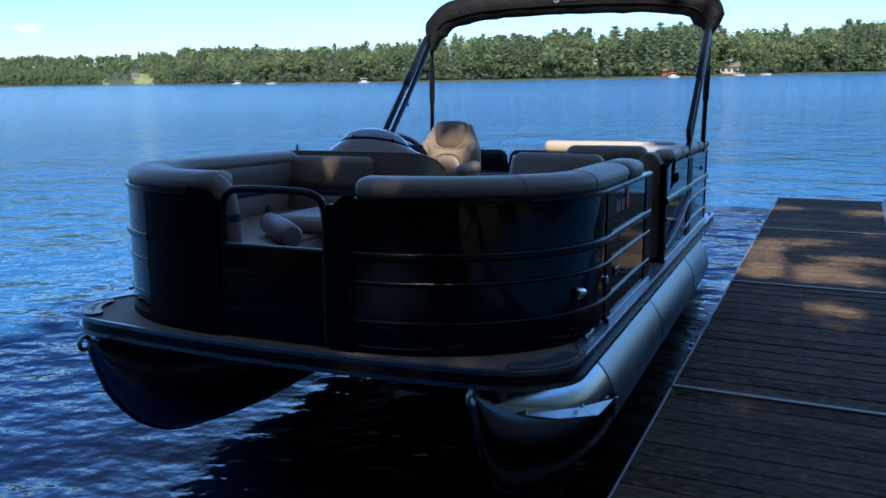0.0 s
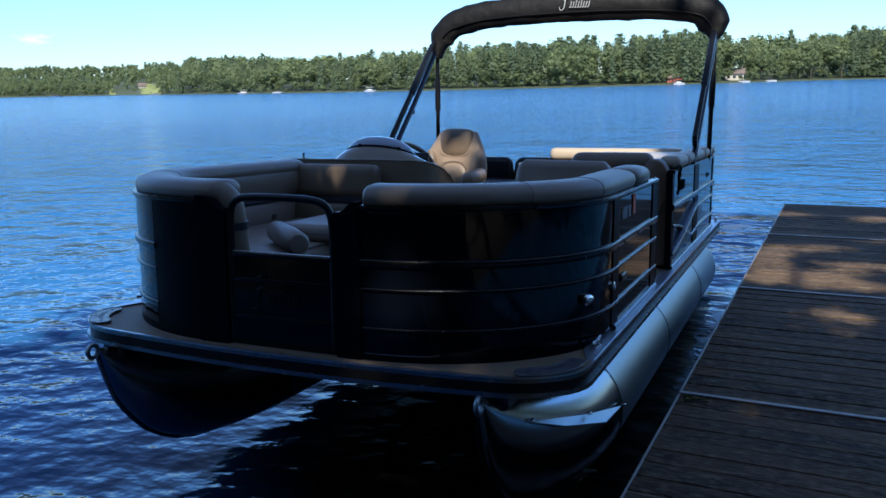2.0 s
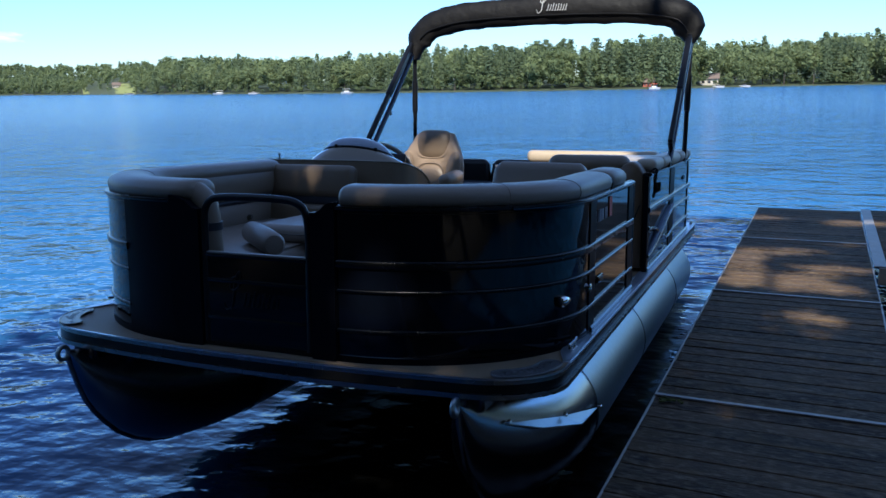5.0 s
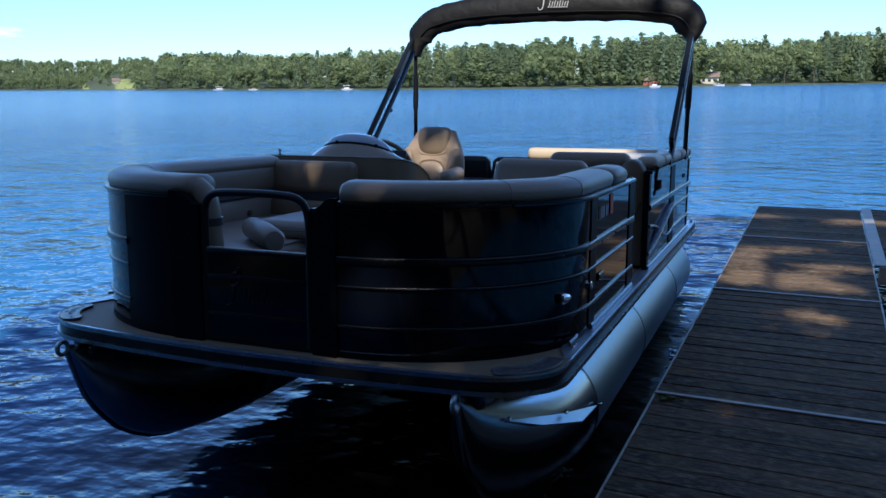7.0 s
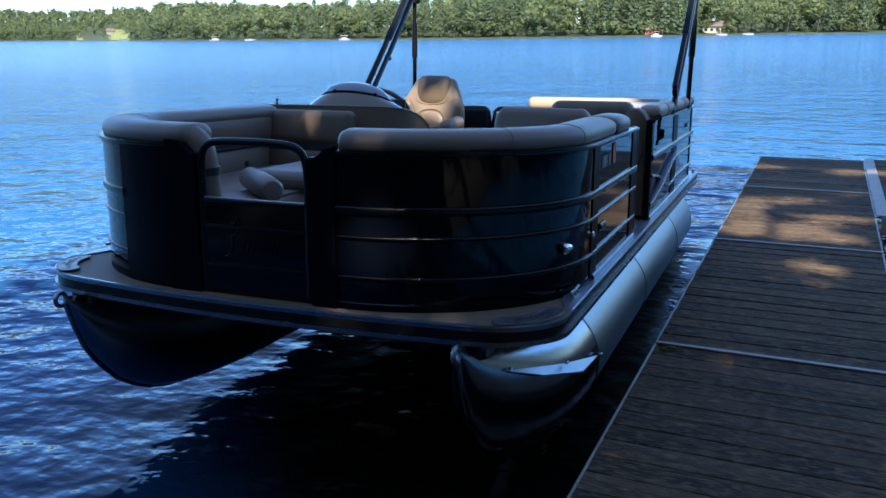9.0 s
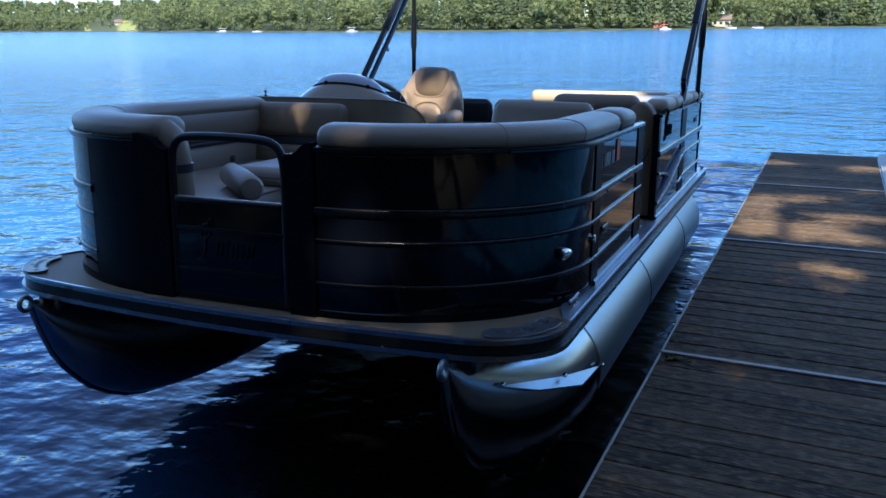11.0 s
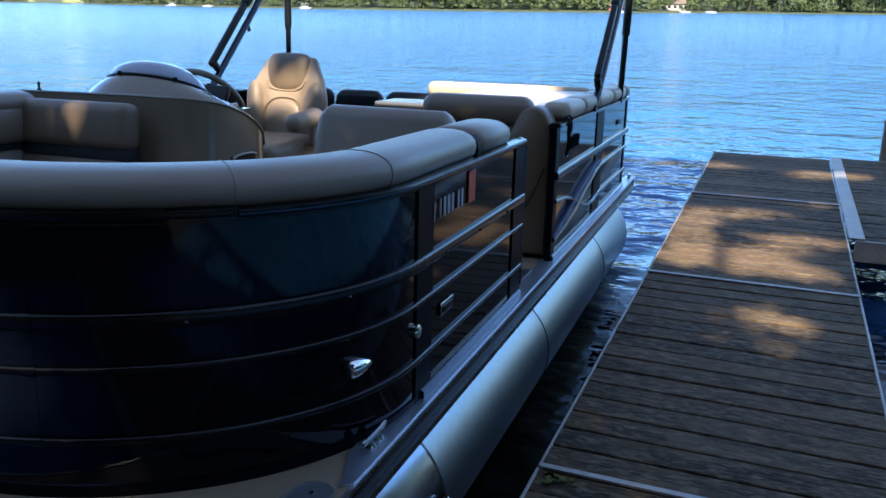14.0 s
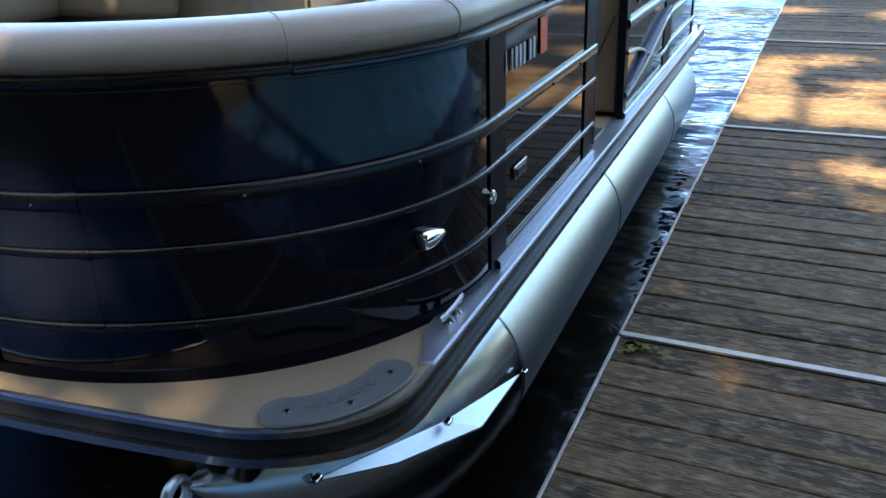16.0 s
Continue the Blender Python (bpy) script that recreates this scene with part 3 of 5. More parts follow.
cottage(4.9, 9, 5.5, 4, 2.0, M_wall, "pale yellow lakeside cottage with a brown roof among trees")
cottage(8.7, 7, 3.2, 3.0, 1.3, M_wall_r, "small red boathouse close to the waterline")
cottage(43.4, 66, 5, 4, 1.6, M_wall, "small pale house beyond the mown clearing")


def far_boat(bearing, d, length, label, roof=False):
    p = far_point(bearing, d, 0.0)
    c = thing("moored_boat", pose(p.x, p.y, LEVEL, 0, 0, bearing + rng.uniform(-12, 12)), label, "boat", "boats on the far shore")
    bm = bmesh.new()
    half = [(-0.5, 0.20), (-0.2, 0.22), (0.2, 0.20), (0.42, 0.10), (0.5, 0.0)]
    ring = [(x * length, y * length) for x, y in half] + [(x * length, -y * length) for x, y in reversed(half[:-1])]
    low, high = [bm.verts.new((0.9 * x, 0.7 * y, -0.15)) for x, y in ring], [bm.verts.new((x, y, 0.50)) for x, y in ring]
    bm.faces.new(low[::-1])
    bm.faces.new(high)
    for i in range(len(ring)):
        j = (i + 1) % len(ring)
        bm.faces.new((low[i], low[j], high[j], high[i]))
    part("hull", bm, M_hull, c)
    part("cabin", box(bmesh.new(), (-0.05 * length, 0, 0.68), (0.42 * length, 0.30 * length, 0.38), 0.08, taper=0.85), M_hull if roof else M_navy, c)
    if roof:
        part("canopy", box(bmesh.new(), (-0.05 * length, 0, 1.5), (0.55 * length, 0.36 * length, 0.12), 0.05), M_red if roof == 2 else M_hull, c)
        for sx in (-1, 1):
            for sy in (-1, 1):
                part("post", pipe(bmesh.new(), [(-0.05 * length + sx * 0.24 * length, sy * 0.15 * length, 0.5), (-0.05 * length + sx * 0.24 * length, sy * 0.15 * length, 1.5)], 0.05, 6), M_alu, c)
    return c


far_boat(37.1, -2, 6.0, "white pontoon boat with a white canopy moored under trees", 1)
far_boat(34.9, -2, 4.6, "small white motor boat at the far waterline")
far_boat(42.6, -8, 6.5, "white cabin boat off the clearing")
far_boat(28.8, -2, 4.2, "white motor boat with a canopy beside the wood", 1)
far_boat(8.3, -2, 3.4, "white pontoon boat with a red canopy near the boathouse", 2)
far_boat(4.3, -1.5, 3.6, "small white rowing boat below the yellow cottage")
far_boat(2.7, -2, 3.4, "small white sailing dinghy lying at anchor")
far_boat(48.4, -9, 10, "white boat far down the shore")



# ---- the near bank and its shade trees ----
bank_bm = bmesh.new()
rows_b = []
for j, (y, z) in enumerate(((-2.2, -0.5), (-2.9, 0.05), (-4.0, 0.35), (-7, 0.8), (-14, 1.5), (-30, 2.5), (-80, 4))):
    rows_b.append([bank_bm.verts.new((x, y + 0.5 * math.sin(x * 0.8) + 0.02 * abs(x) ** 1.3, z + 0.06 * noise.noise(Vector((x, y, 0))))) for x in range(-80, 81, 4)])
for a, b2 in zip(rows_b, rows_b[1:]):
    for k in range(len(a) - 1):
        bank_bm.faces.new((a[k], a[k + 1], b2[k + 1], b2[k]))
tagged(part("near_bank", bank_bm, M_sand, None), "sandy wooded bank behind the landing stage", "bank", kind="structure")

# unseen headland, added so that its trees block sky light from the right
head_bm = bmesh.new()
rows_h = [[head_bm.verts.new((x + 1.2 * math.sin(y * 0.3), y, z)) for y in range(-20, 41, 4)] for x, z in ((11.0, -0.6), (12.0, 0.1), (14, 0.5), (24, 1.2), (60, 2.0))]
for a, b2 in zip(rows_h, rows_h[1:]):
    for k in range(len(a) - 1):
        head_bm.faces.new((a[k], b2[k], b2[k + 1], a[k + 1]))
tagged(part("added_headland", head_bm, M_sand, None), "added unseen headland whose trees keep sky light off the landing", "bank", kind="structure")

# unseen point, added to block sky on the left and darken reflections
point_bm = bmesh.new()
rows_p = [[point_bm.verts.new((x + 2.0 * math.sin(y * 0.2), y, z)) for y in range(-40, 9, 4)] for x, z in ((-30.0, -0.6), (-31.5, 0.2), (-36, 0.8), (-50, 1.6), (-90, 2.5))]
for a, b2 in zip(rows_p, rows_p[1:]):
    for k in range(len(a) - 1):
        point_bm.faces.new((a[k], a[k + 1], b2[k + 1], b2[k]))
tagged(part("added_point", point_bm, M_sand, None), "added unseen wooded point for dark reflections on the left", "bank", kind="structure")

# Crowns overhang the landing; sunlight falls through their gaps on the boards and the stern.
TREES = ((3.2, -4.6, 17.0), (-1.6, -6.0, 18.0), (6.8, -7.5, 19.0), (1.0, -9.5, 20.0))
# gaps in the crowns: middle and half axes of the light that they let fall, and how clear they are
GAPS = ((-0.36, 7.50, 0.52, 0.36, 1.0), (0.02, 7.40, 0.46, 0.24, 1.0), (-0.52, 7.88, 0.30, 0.26, 1.0), (-0.08, 7.84, 0.40, 0.20, 1.0), (-0.54, 8.58, 0.32, 0.52, 1.0), (-0.28, 8.86, 0.46, 0.26, 1.0), (-0.12, 6.52, 0.30, 0.26, 1.0), (0.16, 6.44, 0.36, 0.18, 0.95),
        (0.48, 10.78, 0.50, 0.30, 1.0), (-0.45, 10.98, 0.36, 0.24, 0.95), (0.16, 8.18, 0.42, 0.19, 1.0), (-0.20, 6.06, 0.36, 0.16, 0.92), (0.35, 9.30, 0.30, 0.16, 0.85),
        (-3.26, 7.60, 0.21, 0.22, 0.97), (-3.60, 7.78, 0.15, 0.16, 0.95), (-3.44, 6.06, 0.13, 0.15, 0.92), (-3.75, 6.6, 0.20, 0.18, 0.97),
        (-1.95, 3.66, 0.27, 0.11, 1.0), (-2.05, 4.07, 0.19, 0.27, 1.0), (-2.27, 4.54, 0.08, 0.07, 0.85), (-2.98, 6.50, 0.07, 0.08, 0.9))
flow = np.array([to_sun.x, to_sun.y]) / to_sun.z
shade_rng = np.random.default_rng(21)
crowns = [[] for _ in TREES]
count = 0
while count < 54000:
    tx, ty = shade_rng.uniform(-6.8, 3.2), shade_rng.uniform(-7.5, 13.2)
    if shade_rng.random() > (tx + 6.9) / 2.5 or (-2.95 < tx < -1.62 and ty > 7.25 + 0.15 * math.sin(5 * tx)) or (tx < -2.9 and ty > 9.0) or any(clear * min(1.0, 2.5 - 2.2 * (((tx - x) / a) ** 2 + ((ty - y) / c) ** 2 + 0.3 * noise.noise(Vector((3.0 * tx, 7.0 * ty, 3.0))))) > shade_rng.random() for x, y, a, c, clear in GAPS):
        continue
    low = max(5.5, (ty - 1.0) / (-flow[1]) + 0.4)
    z = shade_rng.uniform(low, max(low + 1.5, 15.5))
    p = np.array([tx + flow[0] * (z - 0.36), ty + flow[1] * (z - 0.36), z])
    k = min(range(len(TREES)), key=lambda i: (p[0] - TREES[i][0]) ** 2 + (p[1] - TREES[i][1]) ** 2)
    crowns[k].append(p)
    count += 1
for (x, y, h), pts in zip(TREES, crowns):
    tree = thing("shade_tree", pose(x, y, 0.3), "tall broadleaved tree with a spreading crown over the landing", "tree", "shade trees on the near bank")
    here = np.array(pts) - np.array([x, y, 0.3])
    bm = bmesh.new()
    pipe(bm, [(0, 0, -0.4), (0.05, 0.1, 3), (0.1, -0.1, 8), (0, 0.1, 13), (0.1, 0.1, h - 1)], [0.32, 0.27, 0.2, 0.12, 0.03], 10)
    part("trunk", bm, M_bark, tree)
    for q in here[:: max(1, len(here) // 26)]:
        z0 = max(2.5, q[2] - 0.45 * math.hypot(q[0], q[1]) - 1)
        a = Vector((0.07, 0, z0))
        e = Vector(q)
        part("limb", pipe(bmesh.new(), [a, a.lerp(e, 0.5) + Vector((0, 0, 0.4)), e], [0.09, 0.05, 0.012], 6), M_bark, tree)
    quads_mesh("crown", leaves(shade_rng, here, 0.17), M_shade, tree)

# unseen wood behind: blocks low sky, and the glossy panels reflect it
back = []
for k in range(75):
    bx, by, bh = -45 + 1.2 * k + rng.uniform(-1.2, 1.2), -17 - rng.uniform(0, 6) - 5 * (k % 3), rng.uniform(13, 20)
    kind = (pine_far if k % 2 else broad_far)[k % 5][0]
    back.append(kind * bh + np.array([bx, by, 1.4]))
# undergrowth added to keep low sky light off the bow
for k in range(110):
    bx, by, bh = -36 + 0.72 * k + rng.uniform(-0.6, 0.6), -9.5 - rng.uniform(0, 3) - 2 * (k % 3), rng.uniform(3, 7)
    back.append(broad_far[k % 5][0] * bh + np.array([bx, by, 0.9]))
# trees of the added headland, against sky light from the right
for k in range(70):
    bx, by, bh = 15 + rng.uniform(0, 5) + 4 * (k % 2), -14 + 0.66 * k, rng.uniform(8, 12) if k < 40 else rng.uniform(5, 9)
    kind = (pine_far if k % 2 else broad_far)[k % 5][0]
    back.append(kind * bh + np.array([bx, by, 0.5]))
# trees of the added point, low, to be reflected dark
for k in range(60):
    bx, by, bh = -34 - rng.uniform(0, 4) - 6 * (k % 3), -38 + 0.72 * k, rng.uniform(8, 12)
    kind = (pine_far if k % 2 else broad_far)[k % 5][0]
    back.append(kind * bh + np.array([bx, by, 0.8]))
tagged(quads_mesh("near_woods", np.concatenate(back), M_leaf), "unseen green woods behind the bank and on the added headland and point", "woods", kind="stuff")

# ---- the landing stage ----
DOCK = pose(-0.835, 4.66, 0.36, 0, 0, -2.24)
dock = thing("dock", DOCK, "weathered wooden plank dock in aluminium-edged sections", "dock", kind="structure")
WIDE, SECTION = 1.19, 2.42
SEAMS = [SECTION * k for k in range(-3, 3)] + [7.08]
for y0, y1 in zip(SEAMS, SEAMS[1:]):
    for side in (0.009, WIDE - 0.009):
        part("edge_rail", box(bmesh.new(), (side, (y0 + y1) / 2, -0.073), (0.012, y1 - y0 - 0.012, 0.140), 0.003, seg=1), M_dull, dock)
for y in SEAMS[:-1]:
    bm = box(bmesh.new(), (WIDE / 2, y, 0.001), (WIDE - 0.03, 0.028, 0.010), 0.0012, seg=1)
    part("joint_strip", bm, M_dull, dock, "dull grey aluminium joint strip")
part("end_rail", box(bmesh.new(), (WIDE / 2, 7.085, -0.065), (WIDE, 0.02, 0.14), 0.003, seg=1), M_dull, dock)
for y in (-5.2, -2.6, 0.3, 2.6, 5.0, 6.9):
    for x in (0.10, WIDE - 0.10):
        part("dock_leg", pipe(bmesh.new(), [(x, y, -0.03), (x, y, -1.6)], 0.028, 10), M_alu, dock)
# moss at a joint
bm = bmesh.new()
for k in range(40):
    q = Vector((0.05 + abs(rng.normal()) * 0.035, -0.05 - abs(rng.normal()) * 0.022, 0.008))
    box(bm, q, (0.014, 0.012, 0.007), 0.0, (0, 0, rng.uniform(0, 90)))
part("moss_tuft", bm, M_moss, dock, "yellow-green moss growing by the joint")

side_dock = thing("side_dock", DOCK @ pose(WIDE + 0.03, 0, 0), "weathered plank platform joined beside the dock", "dock", kind="structure")
part("joint_plate", box(bmesh.new(), (0.0225, 5.45, 0.012), (0.105, 3.5, 0.012), 0.004, seg=1), M_dull, side_dock, "dull grey aluminium cover plate")
part("edge_rail", box(bmesh.new(), (0.9, 3.69, -0.07), (1.78, 0.02, 0.15), 0.003, seg=1), M_dull, side_dock)
part("edge_rail", box(bmesh.new(), (0.9, 7.22, -0.07), (1.78, 0.02, 0.15), 0.003, seg=1), M_dull, side_dock)
for x, y in ((0.3, 3.9), (1.6, 3.9), (1.6, 6.9), (0.3, 6.9)):
    part("dock_leg", pipe(bmesh.new(), [(x, y, -0.03), (x, y, -1.8)], 0.028, 10), M_alu, side_dock)
post = thing("mooring_post", DOCK @ pose(WIDE + 0.545, 7.30, -0.1), "square wooden mooring post at the platform's edge", "post")
part("shaft", box(bmesh.new(), (0, 0, -0.5), (0.13, 0.10, 2.0), 0.012), M_post, post)
part("cap", box(bmesh.new(), (0, 0, 0.5125), (0.145, 0.115, 0.025), 0.006), M_post, post)


# ---- the pontoon boat ----
BOAT = pose(-2.33, 3.2, 0.865, -2.5, 0, 0)


def on_boat(x, v, z, rz=0.0):
    """A pose in the boat: x to port of its middle, v aft of its bow, z above its deck."""
    return BOAT @ pose(x, v, z, 0, 0, rz)


HALF, FRONT, LENGTH = 1.30, 0.0, 5.42


def rim(inset=0.0, r=0.30):
    """The deck's outline from the stern's port corner round the bow to starboard."""
    h, f, r = HALF - inset, FRONT + inset, max(r - inset, 0.02)
    port = [(h, LENGTH), (h, 3.0), (h, f + r + 0.3)] + [(h - r + r * math.cos(a), f + r - r * math.sin(a)) for a in (math.pi / 2 * k / 8 for k in range(9))]
    front = [(x, f) for x in (0.96, 0.88, 0.8, 0.7, 0.55, 0.35, 0.12, -0.12, -0.35, -0.55, -0.7, -0.8, -0.88, -0.96)]
    line = port + front + [(-x, v) for x, v in reversed(port)]
    return [(x, v + 0.105 * (x / 1.3) ** 2 * max(0.0, 1 - (v - f) / 0.5)) for x, v in line]


def fence(u, side=1, off=0.0):
    """A point of the fence's line: u along it from the bow's middle; off outwards."""
    if u < 0.40:
        p, n = (u, 0.085), (0, -1)
    elif u < 1.40:
        a = (u - 0.40) * math.pi / 2
        p = (0.40 + 0.86 * math.sin(a), 0.86 - 0.775 * math.cos(a))
        n = Vector((math.sin(a) / 0.86, -math.cos(a) / 0.775)).normalized()
    else:
        p, n = (1.26, 0.86 + u - 1.40), (1, 0)
    inward = 0.0 if side > 0 else 0.012 + 0.014 * min(1.0, u / 1.4)      # the starboard side stands a little further in
    return (side * (p[0] + off * n[0]) + inward, p[1] + off * n[1])


def run(u0, u1, side=1, n=None):
    """Points along the fence, ordered so that outward lies to the right."""
    n = n or max(3, int((min(u1, 1.45) - min(u0, 1.45)) * 30) + int(max(u1, 1.4) - max(u0, 1.4)) + 2)
    pts = [fence(u0 + (u1 - u0) * k / (n - 1), side) for k in range(n)]
    return pts if side > 0 else pts[::-1]


boat = thing("pontoon_boat", BOAT, "black pontoon boat with silver tubes moored by a dock", "boat")
bm = flat_plate(bmesh.new(), [(x, v) for x, v in rim(0.004)], -0.045, 0.0)
part("deck", bm, M_floor, boat, "beige vinyl-covered deck", angle=30)
part("deck_trim", sweep(bmesh.new(), rim(0.0), [(-0.006, 0.003), (0.004, 0.003), (0.007, -0.001), (0.004, -0.004), (-0.006, -0.004)]), M_alu_edge, boat, "silver deck edge bead")
part("rub_rail", sweep(bmesh.new(), rim(0.0), [(0.003, -0.0045), (0.016, -0.0055), (0.027, -0.010), (0.031, -0.017), (0.029, -0.023), (0.003, -0.0235)]), M_rail_edge, boat, "grey upper lip of the rub rail")
part("rub_insert", sweep(bmesh.new(), rim(0.0), [(0.003, -0.024), (0.022, -0.024), (0.0255, -0.030), (0.027, -0.041), (0.0255, -0.052), (0.022, -0.0585), (0.003, -0.0585)]), M_rubber, boat, "black rubber insert of the rub rail")
part("deck_skirt", sweep(bmesh.new(), rim(0.0), [(-0.012, -0.059), (0.024, -0.059), (0.0305, -0.063), (0.032, -0.069), (0.029, -0.075), (0.022, -0.079), (-0.012, -0.079)]), M_rail_edge, boat, "grey lower edge bead")
for s in (1, -1):
    outline = [(1.300, 5.40), (1.226, 5.40), (1.226, 0.66), (1.221, 0.60), (1.226, 0.545), (1.240, 0.50), (1.258, 0.455), (1.272, 0.40), (1.300, 0.42)]
    part("side_strip", flat_plate(bmesh.new(), [(s * x, v) for x, v in outline], 0.001, 0.0085), M_strip, boat, "blue-grey aluminium deck side strip", angle=30)
for v in [0.35 + 0.52 * k for k in range(10)]:
    part("cross_member", box(bmesh.new(), (0, v, -0.088), (2.44, 0.05, 0.085), 0.006, seg=1), M_alu, boat)


def keel(v):
    """The lowest line of a tube's nose, v metres behind its tip."""
    return float(np.interp(v, (0.0, 0.03, 0.08, 0.16, 0.30, 0.46, 0.62, 0.80, 1.0, 1.2), (-0.10, -0.20, -0.33, -0.45, -0.59, -0.683, -0.73, -0.755, -0.768, -0.77)))


for s in (1, -1):
    cx = s * 0.975
    bm = bmesh.new()
    rings = []
    stations = [0.0, 0.02, 0.05, 0.09, 0.14, 0.2, 0.28, 0.38, 0.5, 0.64, 0.8, 0.98, 1.16]
    for d in stations:
        k = d / 1.16
        top, low = -0.17 + 0.095 * (1 - k) ** 2, keel(d)
        half = 0.30 * math.sin(math.pi / 2 * min(1, k ** 0.9)) + 0.012 * (1 - k)
        ring = []
        for i in range(36):
            a = 2 * math.pi * i / 36
            c, sn = math.cos(a), math.sin(a)
            pinch = 1.0 if sn > 0 else 1 - (1 - k) * 0.5 * abs(sn) ** 1.5
            ring.append(bm.verts.new((cx + half * c * pinch, -0.02 + d, (top + low) / 2 + (top - low) / 2 * sn)))
        rings.append(ring)
    for a, b2 in zip(rings, rings[1:]):
        for i in range(36):
            bm.faces.new((a[i], a[(i + 1) % 36], b2[(i + 1) % 36], b2[i]))
    bm.faces.new(rings[0][::-1])
    tube = part("tube", pipe(bmesh.new(), [(cx, 1.14, -0.47), (cx, 2.6, -0.47), (cx, 4.2, -0.47), (cx, 5.42, -0.47), (cx, 5.5, -0.465)], [0.30, 0.30, 0.30, 0.30, 0.25], 40), M_tube, boat, "silver aluminium pontoon tube")
    nose = part("nose_cone", bm, M_alu, tube, "silver aluminium nose cone")
    for v in (1.145, 2.63, 4.3):
        part("weld_seam", pipe(bmesh.new(), [(cx + 0.301 * math.cos(a), v, -0.47 + 0.301 * math.sin(a)) for a in (2 * math.pi * k / 40 for k in range(40))], 0.0035, 6, closed=True), M_alu, tube)
    part("keel_strip", pipe(bmesh.new(), [(cx, -0.026 + d, keel(d) - 0.002) for d in stations] + [(cx, 5.4, -0.772)], 0.010, 6), M_alu, tube)
    eye = [(cx, -0.045 + 0.030 * math.cos(a), -0.085 + 0.030 * math.sin(a)) for a in (2 * math.pi * k / 16 for k in range(16))]
    part("tow_eye", pipe(bmesh.new(), eye, 0.011, 8, closed=True), M_tube, tube, "round tow eye")
    for q in ((cx, 0.16, -0.10), (cx, 0.60, -0.12), (cx, 1.6, -0.13), (cx, 3.2, -0.13), (cx, 4.8, -0.13)):
        part("bracket", box(bmesh.new(), q, (0.14, 0.16, 0.085), 0.01, seg=1), M_rail, tube)
    # the spray fin on the outer side of the nose
    fin = [(cx + s * x, v, z) for x, v, z in ((0.112, 0.22, -0.222), (0.210, 0.440, -0.303), (0.310, 0.740, -0.376), (0.305, 1.09, -0.416), (0.238, 0.655, -0.322))]
    bm = bmesh.new()
    hi, lo = [bm.verts.new(q) for q in fin], [bm.verts.new((q[0], q[1], q[2] - 0.006)) for q in fin]
    for i, j, k in ((0, 1, 4), (1, 2, 4), (2, 3, 4)):
        bm.faces.new((hi[i], hi[j], hi[k]))
        bm.faces.new((lo[k], lo[j], lo[i]))
    for i in range(5):
        bm.faces.new((hi[i], hi[(i + 1) % 5], lo[(i + 1) % 5], lo[i]))
    f = part("spray_fin", bm, M_tube, tube, "bright triangular spray fin", smooth=False)
    for q in (fin[0], (cx + s * 0.245, 0.63, -0.313), fin[3]):
        part("fin_bolt", box(bmesh.new(), (q[0] + s * 0.012, q[1] + 0.01, q[2] + 0.006), (0.018, 0.028, 0.012), 0.003, seg=1), M_chrome, f)

# fence: panels, posts and rails
TOP = 0.634


def fence_panel(u0, u1, side, label, rails=True, top=TOP, ends=(0.0, 0.0)):
    pts = run(u0, u1, side)
    sec = part("fence_section", sweep(bmesh.new(), pts, [(-0.006, 0.03), (0.006, 0.03), (0.006, top - 0.01), (-0.006, top - 0.01)]), M_panel, boat, label)
    part("base_channel", sweep(bmesh.new(), pts, [(-0.02, 0.0), (0.022, 0.0), (0.022, 0.028), (0.010, 0.036), (-0.02, 0.036)] if u0 > 0.9 and side > 0 else [(-0.02, 0.0), (0.010, 0.0), (0.010, 0.026), (-0.02, 0.026)]), M_rail if u0 > 0.9 and side > 0 else M_matte, sec)
    metal = M_rail if u0 > 0.9 and side > 0 else M_rail_shaded
    rail_pts = run(u0, 0.95, side) if (u0, side) == (0.395, 1) else run(0.95, 2.50, side, 40) if (u0, side) == (1.45, 1) else pts
    part("top_rail", sweep(bmesh.new(), rail_pts, oval(-0.030, 0.026 if u0 > 0.9 else 0.020, top - 0.020, top + 0.002, 12, 3.5)), metal, sec)
    if rails:
        pts = run(0.655, u1, side) if (u0, side) == (0.42, -1) else pts
        part("rail", sweep(bmesh.new(), pts, oval(-0.002, 0.020, 0.390, 0.426, 18, 3.2)), metal, sec)
        part("rail", sweep(bmesh.new(), pts, oval(0.0, 0.017, 0.290, 0.307, 14)), metal, sec)
        part("rail", sweep(bmesh.new(), pts, oval(0.0, 0.017, 0.125, 0.143, 14)), metal, sec)
    return sec


def fence_post(u, side, wide=0.055, top=TOP):
    pts = run(u - wide / 2, u + wide / 2, side, 4 + int(24 * wide))
    part("fence_post", sweep(bmesh.new(), pts, [(-0.018, 0.0), (0.0115, 0.0), (0.0115, top + 0.004), (-0.018, top + 0.004)]), M_matte, boat, "black fence post")


bow_p = fence_panel(0.395, 1.45, 1, "gloss black curved bow fence panel", top=0.643)
side_p = fence_panel(1.45, 2.53, 1, "gloss black side fence panel with silver-grey rails", top=0.640)
aft_p = fence_panel(3.12, 5.44, 1, "gloss black aft fence panel reflecting the lake", rails=False, top=0.645)
part("rail", sweep(bmesh.new(), run(3.12, 5.47, 1), oval(-0.002, 0.026, 0.388, 0.428, 18, 3.2)), M_rail, aft_p)
part("rail", sweep(bmesh.new(), run(4.31, 5.45, 1), oval(0.0, 0.022, 0.287, 0.309, 14)), M_rail, aft_p)
